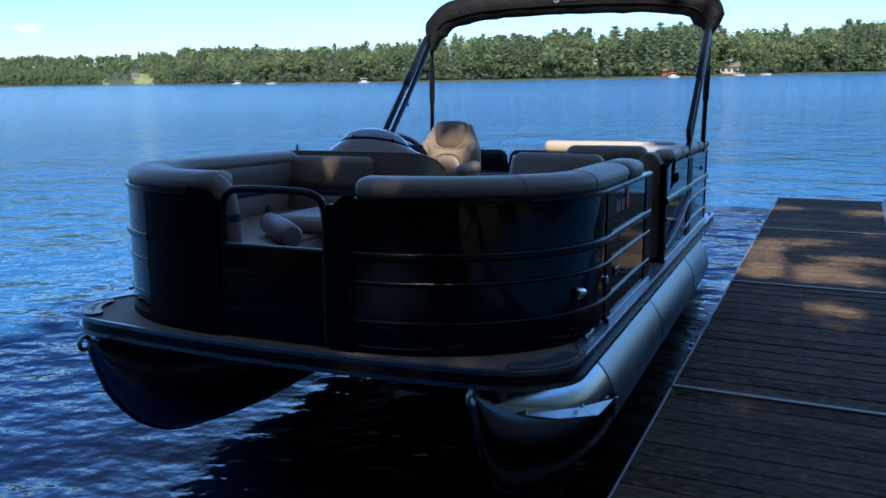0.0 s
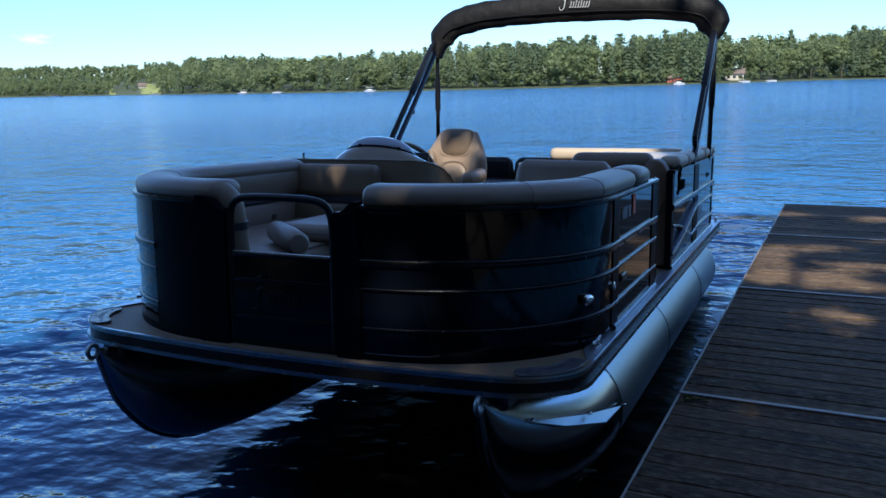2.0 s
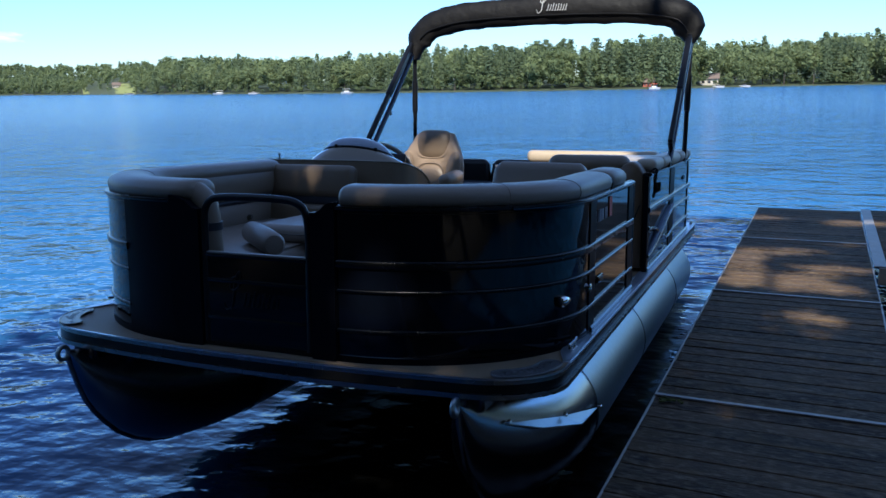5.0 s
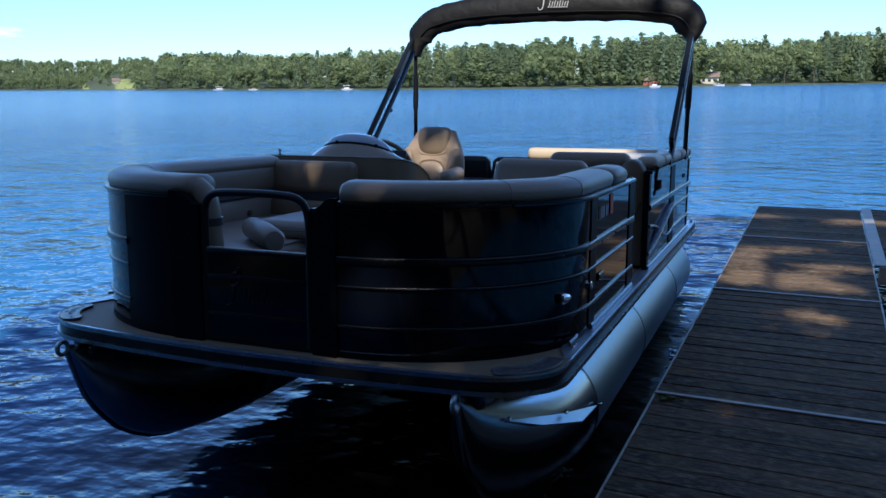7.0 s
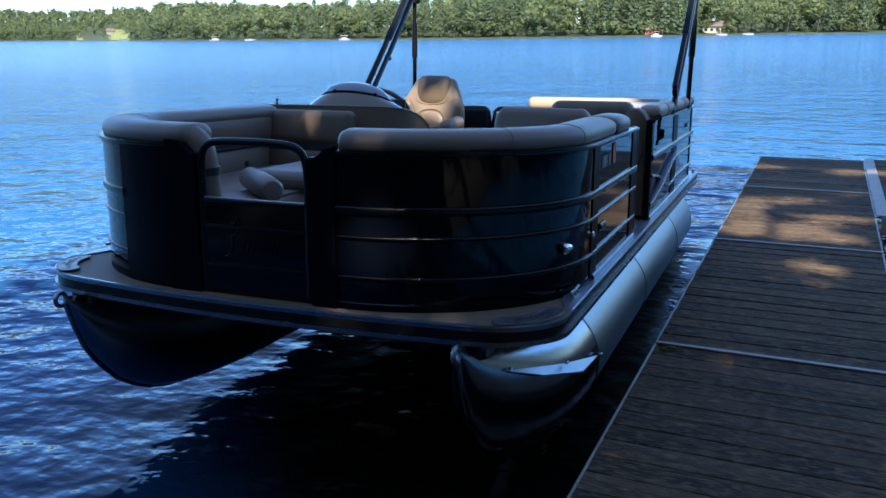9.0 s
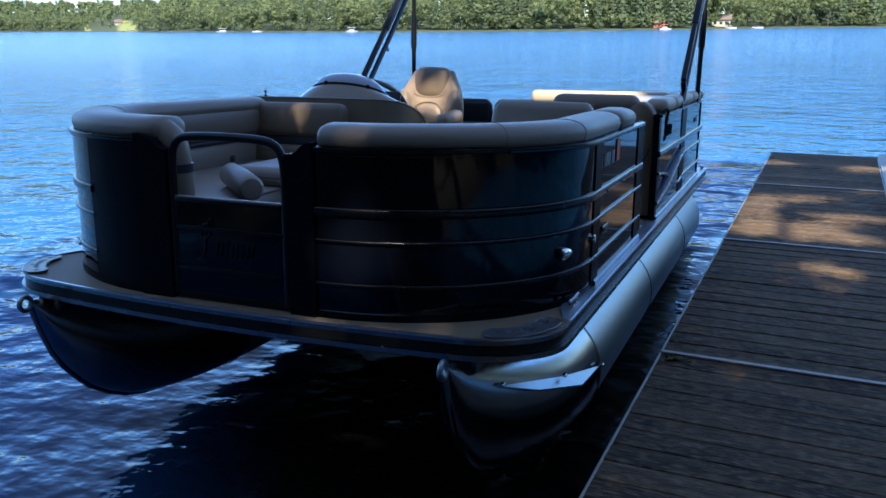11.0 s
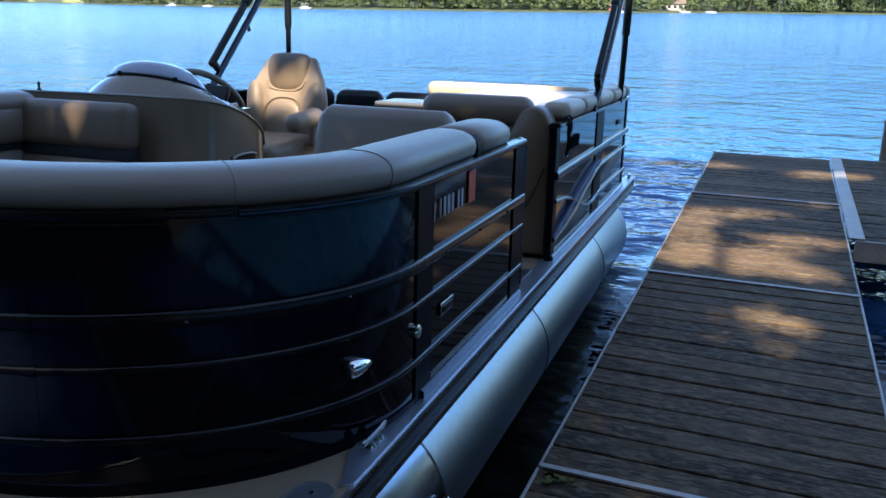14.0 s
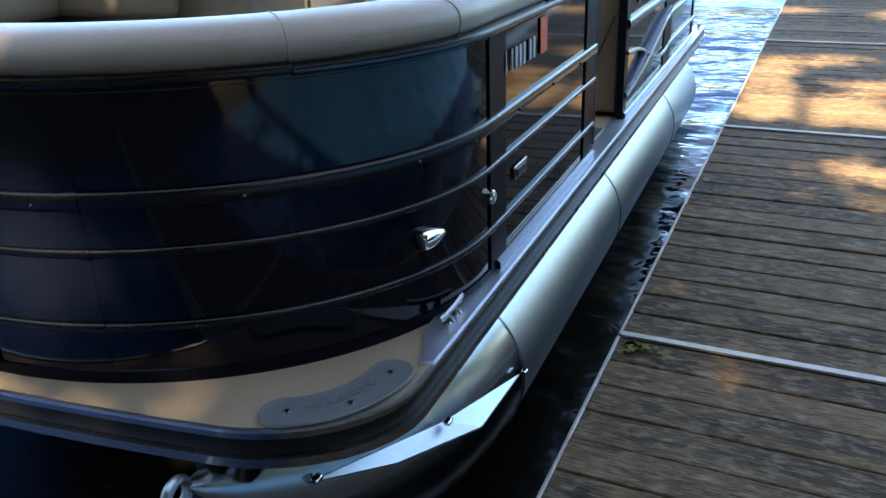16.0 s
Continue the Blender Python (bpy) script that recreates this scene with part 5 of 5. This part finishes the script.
part("dash_dome", lathe(((1.02, 0.650, 0.02), (0.97, 0.682, 0.035), (0.88, 0.702, 0.06), (0.77, 0.722, 0.085), (0.66, 0.738, 0.105)), 0.375, 0.30, -0.665, 2.30), M_shell, console, "domed tan dash", angle=60)
visor = part("visor", lathe(((0.665, 0.736, 0.105), (0.65, 0.756, 0.105), (0.58, 0.790, 0.10), (0.46, 0.822, 0.09), (0.32, 0.842, 0.08), (0.15, 0.853, 0.08), (0.03, 0.855, 0.08)), 0.375, 0.30, -0.665, 2.30, close=True), M_smoke, console, "blue-grey curved visor", angle=60)
part("visor_band", pipe(bmesh.new(), [(-0.665 + 0.251 * math.cos(a), 2.30 + 0.201 * math.sin(a), 0.738 - 0.070 * math.sin(a)) for a in (2 * math.pi * k / 36 for k in range(36))], 0.009, 8, closed=True), M_black, visor)
for a in (-105, -40):
    q = (-0.665 + 0.255 * math.cos(radians(a)), 2.30 + 0.205 * math.sin(radians(a)), 0.742 - 0.070 * math.sin(radians(a)))
    part("visor_clip", box(bmesh.new(), q, (0.024, 0.016, 0.024), 0.006, (0, 0, a + 90)), M_black, visor)
bm = box(bmesh.new(), (-0.62, 2.50, 0.68), (0.42, 0.03, 0.14), 0.012, (-25, 0, 0))
part("dash_face", bm, M_black, console)
wheel = part("steering_wheel", pipe(bmesh.new(), [tuple(pose(-0.655, 2.68, 0.655, -50, 0, 0) @ Vector((0.20 * math.cos(a), 0.20 * math.sin(a), 0))) for a in (2 * math.pi * k / 36 for k in range(36))], 0.017, 10, closed=True), M_shell_d, console, "olive-rimmed steering wheel")
for a in (30, 150, 270):
    e = pose(-0.655, 2.68, 0.655, -50, 0, 0) @ Vector((0.195 * math.cos(radians(a)), 0.195 * math.sin(radians(a)), 0))
    part("spoke", pipe(bmesh.new(), [(-0.655, 2.668, 0.643), tuple(e)], 0.009, 6), M_chrome, wheel)
part("column", pipe(bmesh.new(), [(-0.655, 2.49, 0.52), (-0.655, 2.67, 0.645)], [0.035, 0.030], 12), M_black, wheel)
pin = thing("stern_light_pin", on_boat(-1.10, 1.98, 0.716), "small black fitting standing on the console's corner", "fitting")
part("stem", pipe(bmesh.new(), [(0, 0, 0), (0, 0, 0.010), (0, 0, 0.015), (0, 0, 0.034)], [0.014, 0.012, 0.005, 0.005], 10), M_black, pin)
part("knob", pipe(bmesh.new(), [(0, 0, 0.032), (0, 0, 0.038), (0, 0, 0.045)], [0.006, 0.009, 0.005], 10), M_black, pin)

# ---- captain's chair ----
chair = thing("captain_chair", on_boat(-0.564, 3.08, 0.002, -4) @ Matrix.Diagonal((0.96, 0.95, 0.97, 1.0)), "tan leather captain's chair with headrest and padded arms", "chair")
part("pedestal", pipe(bmesh.new(), [(0, 0, 0.0), (0, 0, 0.02), (0, 0, 0.04), (0, 0, 0.30)], [0.17, 0.16, 0.05, 0.045], 18), M_alu, chair)
bm = box(bmesh.new(), (0, -0.02, 0.365), (0.50, 0.48, 0.15), 0.06, (4, 0, 0), 5)
part("seat", bm, M_tan, chair, angle=75)
def plump(levels, n=28, power=2.6, wrap=0.05):
    """An upholstered back: (height, half width, half thickness) levels, its sides curling forward."""
    bm = bmesh.new()
    loops = []
    for z, w, d in levels:
        ring = []
        for k in range(n):
            a = 2 * math.pi * k / n
            x = w * math.copysign(abs(math.cos(a)) ** (2 / power), math.cos(a))
            ring.append(bm.verts.new((x, d * math.copysign(abs(math.sin(a)) ** (2 / power), math.sin(a)) - wrap * (x / 0.27) ** 2, z)))
        loops.append(ring)
    for p, q in zip(loops, loops[1:]):
        for k in range(n):
            bm.faces.new((p[k], p[(k + 1) % n], q[(k + 1) % n], q[k]))
    bm.faces.new(loops[0][::-1])
    bm.faces.new(loops[-1])
    return bm


RECLINE = pose(0, 0.21, 0.0, -9, 0, 0)
levels = curve([(0.36, 0.20, 0.03), (0.38, 0.245, 0.055), (0.46, 0.280, 0.072), (0.56, 0.289, 0.080), (0.65, 0.282, 0.080), (0.72, 0.264, 0.077), (0.78, 0.238, 0.073), (0.83, 0.210, 0.068), (0.87, 0.190, 0.060), (0.905, 0.165, 0.046), (0.918, 0.09, 0.018)], 4)
bm = plump([tuple(q) for q in levels], n=36)
bmesh.ops.transform(bm, matrix=RECLINE, verts=bm.verts)
backrest = part("backrest", bm, M_tan, chair, angle=80)
for s in (-1, 1):
    bm = bmesh.new()
    bmesh.ops.create_uvsphere(bm, u_segments=20, v_segments=14, radius=1.0)
    for v in bm.verts:
        v.co = Vector((v.co.x * 0.062, v.co.y * 0.055, math.copysign(abs(v.co.z) ** 0.75, v.co.z) * 0.175))
    bmesh.ops.transform(bm, matrix=RECLINE @ pose(s * 0.208, -0.085, 0.58, 0, s * 7, 0), verts=bm.verts)
    part("side_bolster", bm, M_tan, backrest, angle=80)
levels = curve([(0.695, 0.07, 0.015), (0.705, 0.108, 0.036), (0.74, 0.136, 0.054), (0.80, 0.150, 0.062), (0.86, 0.152, 0.062), (0.90, 0.142, 0.052), (0.922, 0.116, 0.034), (0.930, 0.07, 0.014)], 4)
bm = plump([tuple(q) for q in levels], n=32, wrap=0.0)
bmesh.ops.transform(bm, matrix=RECLINE @ pose(0, -0.045, 0, 0, 0, 0), verts=bm.verts)
part("headrest", bm, M_brown, chair, "darker brown headrest pad", angle=75)
bm = plump(((0.40, 0.135, 0.03), (0.44, 0.145, 0.045), (0.54, 0.140, 0.05), (0.60, 0.12, 0.045), (0.635, 0.085, 0.03), (0.645, 0.05, 0.015)), wrap=0.0)
bmesh.ops.transform(bm, matrix=RECLINE @ pose(0, -0.055, 0, 0, 0, 0), verts=bm.verts)
part("lumbar_pad", bm, M_tan, backrest, angle=80)
for line3 in ([(-0.145, -0.092, 0.44), (-0.142, -0.098, 0.54), (-0.122, -0.098, 0.60), (-0.08, -0.092, 0.643), (0.0, -0.088, 0.656), (0.08, -0.092, 0.643), (0.122, -0.098, 0.60), (0.142, -0.098, 0.54), (0.145, -0.092, 0.44)],
              [(-0.145, -0.085, 0.76), (-0.12, -0.092, 0.718), (-0.07, -0.085, 0.700), (0.0, -0.082, 0.696), (0.07, -0.085, 0.700), (0.12, -0.092, 0.718), (0.145, -0.085, 0.76)]):
    part("seam", pipe(bmesh.new(), [tuple(RECLINE @ q) for q in curve(line3, 5)], 0.0032, 6), M_stitch, backrest)
for s in (-1, 1):
    arm = part("armrest", box(bmesh.new(), (s * 0.285 + 0.02, -0.02, 0.556), (0.105, 0.31, 0.105), 0.045, (6, 0, 0), 4), M_tan, chair, angle=75)
    part("arm_bracket", box(bmesh.new(), (s * 0.275 + 0.02, 0.11, 0.46), (0.05, 0.12, 0.14), 0.02), M_tan, arm)

# ---- stern ----
aft = thing("aft_lounge", on_boat(0, 0, 0), "tan stern lounge with a padded end beside the gangway", "lounge")
outline = [(0.72, 0.02), (1.236, 0.02), (1.236, 0.60)] + [(1.146 + 0.09 * math.cos(t), 0.60 + 0.115 * math.sin(t)) for t in (math.pi * k / 12 for k in range(1, 12))] + [(1.052, 0.61), (1.03, 0.60), (0.72, 0.60)]
bm = bmesh.new()
rings = [[bm.verts.new((1.0 + (x - 1.0) * k, y, 0.35 + (z - 0.35) * k)) for x, z in outline] for y, k in ((2.600, 0.955), (2.606, 0.98), (2.620, 0.995), (2.645, 1.0), (2.72, 1.0))]
for p, q in zip(rings, rings[1:]):
    for k in range(len(p)):
        bm.faces.new((p[k], p[(k + 1) % len(p)], q[(k + 1) % len(p)], q[k]))
bm.faces.new(rings[0][::-1])
bm.faces.new(rings[-1])
end = part("end_panel", bm, M_caramel, aft, "caramel padded end panel with a rounded top", angle=50)
part("cord", pipe(bmesh.new(), curve([(1.215, 2.592, 0.44), (1.16, 2.588, 0.30), (1.08, 2.588, 0.16), (0.98, 2.590, 0.035)], 5), 0.004, 6), M_rubber, end, "thin dark cord hanging across the panel")
part("back_roll", box(bmesh.new(), (0.86, 2.68, 0.685), (0.54, 0.16, 0.135), 0.06, seg=5), M_brown, aft, angle=75)
part("seat_base", box(bmesh.new(), (0.84, 3.75, 0.27), (0.72, 2.10, 0.52), 0.02), M_shell, aft)
sun_pad = thing("sun_pad", on_boat(0, 0, 0), "pale tan sun pad over the stern", "cushion")
for v, w, x0 in ((3.22, 0.9, 0.52), (4.22, 1.05, 0.30)):
    part("pad", box(bmesh.new(), ((x0 + 1.20) / 2, v + 0.02, 0.605), (1.20 - x0, w, 0.14), 0.05, seg=4), M_pad, sun_pad, angle=75)
part("head_roll", box(bmesh.new(), (0.42, 4.80, 0.645), (1.22, 0.14, 0.11), 0.045, seg=4), M_pad, sun_pad, angle=75)
part("roll_board", box(bmesh.new(), (0.42, 4.80, 0.30), (1.16, 0.06, 0.59), 0.015), M_shell, sun_pad)
for k, (v, w) in enumerate(((2.98, 0.42), (3.42, 0.42), (3.9, 0.5), (4.45, 0.5), (4.8, 0.16))):
    side = thing("stern_bolster", on_boat(1.215, v, 0.685), "pale tan bolster on the aft fence", "cushion", "bolsters on the aft fence")
    part("pad", box(bmesh.new(), (0, 0, 0), (0.14, w, 0.085), 0.038, seg=4), M_pad if k < 4 else M_vinyl, side, angle=75)
for x, w in ((-1.105, 0.25), (-0.77, 0.44), (-0.34, 0.46)):
    st = thing("jump_seat", on_boat(x, 4.72, 0.0), "black vinyl jump seat with a rounded back at the stern", "seat", "stern seats")
    part("base", box(bmesh.new(), (0, -0.15, 0.16), (w * 0.9, 0.40, 0.31), 0.02), M_black, st)
    part("seat", box(bmesh.new(), (0, -0.15, 0.36), (w, 0.42, 0.09), 0.035), M_navy, st, angle=70)
    bm = box(bmesh.new(), (0, 0, 0), (w, 0.11, 0.32), 0.054, seg=5)
    for v in bm.verts:
        v.co.x *= 1 - 0.24 * (max(v.co.z, 0) / 0.16) ** 2
    bmesh.ops.transform(bm, matrix=pose(0, 0.08, 0.450, -5, 0, 0), verts=bm.verts)
    part("back", bm, M_black, st, angle=70)
table = thing("side_table", on_boat(0.05, 3.90, 0.0), "small round-cornered table with a dark edge", "table")
part("leg", pipe(bmesh.new(), [(0, 0, 0), (0, 0, 0.015), (0, 0, 0.03), (0, 0, 0.585)], [0.12, 0.11, 0.035, 0.03], 14), M_alu, table)
part("tabletop", box(bmesh.new(), (0, 0, 0.600), (0.42, 0.34, 0.028), 0.012), M_plate, table)
part("edge", box(bmesh.new(), (0, 0, 0.582), (0.43, 0.35, 0.012), 0.005), M_black, table)

# ---- folded canopy ----
bimini = thing("bimini_top", on_boat(0, 0, 0), "folded black canvas sun canopy on a dark folding frame", "canopy")
LEAN = 4.60
hoop = curve([(-1.262, LEAN, 1.55), (-1.238, LEAN, 1.70), (-1.160, LEAN, 1.808), (-1.04, LEAN, 1.872), (-0.7, LEAN, 1.930), (0.0, LEAN, 1.946), (0.7, LEAN, 1.930), (1.09, LEAN, 1.882), (1.215, LEAN, 1.815), (1.262, LEAN, 1.70), (1.262, LEAN, 1.60)], 8)
bm = bmesh.new()
n_h, prev = len(hoop), None
for i, q in enumerate(hoop):
    d = (hoop[min(i + 1, n_h - 1)] - hoop[max(i - 1, 0)]).normalized()
    up = Vector((0, 1, 0)).cross(d).normalized() * -1
    edge = min(i, n_h - 1 - i) / 10
    tall = 0.124 * min(1.0, 0.24 + 0.76 * edge ** 1.3)
    ring = []
    for k in range(20):
        a = 2 * math.pi * k / 20
        wob = 1 + 0.12 * noise.noise(Vector((q.x * 5, k * 0.7, 1.0))) + 0.08 * noise.noise(Vector((q.x * 14 + k * 0.5, k * 0.9, 4.0)))
        ring.append(bm.verts.new(q + up * (tall * math.sin(a) * wob) + Vector((0, 0.07 * math.cos(a) * wob, 0))))
    if prev:
        for k in range(20):
            bm.faces.new((prev[k], prev[(k + 1) % 20], ring[(k + 1) % 20], ring[k]))
    else:
        bm.faces.new(ring[::-1])
    prev = ring
bm.faces.new(prev)
boot = part("boot", bm, M_canvas, bimini, "bulging black canvas boot", angle=80)
part("zip_seam", pipe(bmesh.new(), [(q.x, q.y - 0.074, q.z - 0.050) for q in hoop[14:-12]], 0.007, 6), M_rubber, boot)
emblem(boot, lambda a, h: (-0.02 + a, LEAN - 0.088 + 0.02 * abs(h - 0.03), 1.930 + h - 0.03 * a), 0.135, M_white, "white emblem flourish")
for s in (1, -1):
    top = Vector((s * 1.272, LEAN, 1.62))
    fore = Vector((s * 1.272, 3.50 if s > 0 else 3.60, 0.665))
    rear = Vector((s * 1.272, 4.47 if s > 0 else 4.60, 0.65))
    leg = part("front_leg", pipe(bmesh.new(), [tuple(fore), tuple(fore.lerp(top, 0.5)), tuple(top + Vector((0, 0.02, 0.05)))], 0.023, 10), M_rail, bimini, "dark front leg")
    off = Vector((0, -0.085, 0.058))
    part("slide_tube", box(bmesh.new(), tuple(fore.lerp(top, 0.55) + off), (0.036, 0.042, 1.30), 0.008, (-math.degrees(math.atan2(top.y - fore.y, top.z - fore.z)), 0, 0)), M_black, leg)
    part("slide_sleeve", box(bmesh.new(), tuple(fore.lerp(top, 0.74) + off), (0.048, 0.054, 0.66), 0.010, (-math.degrees(math.atan2(top.y - fore.y, top.z - fore.z)), 0, 0)), M_black, leg)
    part("clamp", box(bmesh.new(), tuple(fore.lerp(top, 0.10) + off * 0.6), (0.036, 0.075, 0.040), 0.008, (-45, 0, 0)), M_black, leg)
    part("foot", box(bmesh.new(), tuple(fore + Vector((0, -0.01, -0.005))), (0.035, 0.085, 0.05), 0.01), M_black, leg)
    leg2 = part("rear_leg", pipe(bmesh.new(), [tuple(rear), tuple(top)], 0.0195, 10), M_black, bimini)
    part("sleeve", pipe(bmesh.new(), [tuple(rear.lerp(top, 0.42)), tuple(rear.lerp(top, 0.72))], 0.027, 10), M_black, leg2)
    part("foot", box(bmesh.new(), tuple(rear + Vector((0, 0, 0.0))), (0.035, 0.07, 0.05), 0.01), M_black, leg2)
    part("strap", box(bmesh.new(), tuple(fore.lerp(top, 0.42) + Vector((0, 0.03, 0))), (0.012, 0.03, 0.09), 0.003, (20, 0, 0)), M_navy, leg)
light = thing("mast_light", on_boat(0.18, LEAN + 0.02, 2.09), "thin white mast light above the folded canopy", "light")
part("mast", pipe(bmesh.new(), [(0, 0, -0.01), (0, 0, 0.22)], 0.008, 8), M_hull, light)
part("globe", pipe(bmesh.new(), [(0, 0, 0.22), (0, 0, 0.235), (0, 0, 0.28), (0, 0, 0.29)], [0.012, 0.022, 0.022, 0.01], 12), M_hull, light)

# ---- dock boards ----
def board_mesh(length, wide, seed):
    r = random.Random(seed)
    bm = box(bmesh.new(), (0, 0, 0), (length, wide, 0.044), 0.003, seg=1)
    for v in bm.verts:
        v.co.z += 0.0018 * noise.noise(Vector((v.co.x * 2 + seed, v.co.y * 9, seed)))
        v.co.x += r.uniform(-0.002, 0.002)
    bmesh.ops.recalc_face_normals(bm, faces=bm.faces)
    me = bpy.data.meshes.new("board")
    bm.to_mesh(me)
    bm.free()
    me.materials.append(M_board)
    return me


boards = [board_mesh(WIDE - 0.030, 0.1335, k) for k in range(7)]
long_boards = [board_mesh(1.72, 0.1335, 20 + k) for k in range(4)]
r = random.Random(5)


def lay(parent, kinds, x, y0, y1):
    n = round((y1 - y0) / (0.148 if y0 > -0.1 else 0.1405))
    step = (y1 - y0) / n
    for k in range(n):
        ob = new("board", kinds[r.randrange(len(kinds))])
        ob.parent = parent
        ob.matrix_local = pose(x + r.uniform(-0.002, 0.002), y0 + (k + 0.5) * step, -0.0255 + r.uniform(-0.0022, 0.0022), r.uniform(-0.4, 0.4), r.uniform(-0.12, 0.12), r.choice((0, 180)) + r.uniform(-0.15, 0.15))


for y0, y1 in zip(SEAMS, SEAMS[1:]):
    lay(dock, boards, WIDE / 2, y0 + 0.016, y1 - 0.016)
lay(side_dock, long_boards, 0.9, 3.71, 7.20)
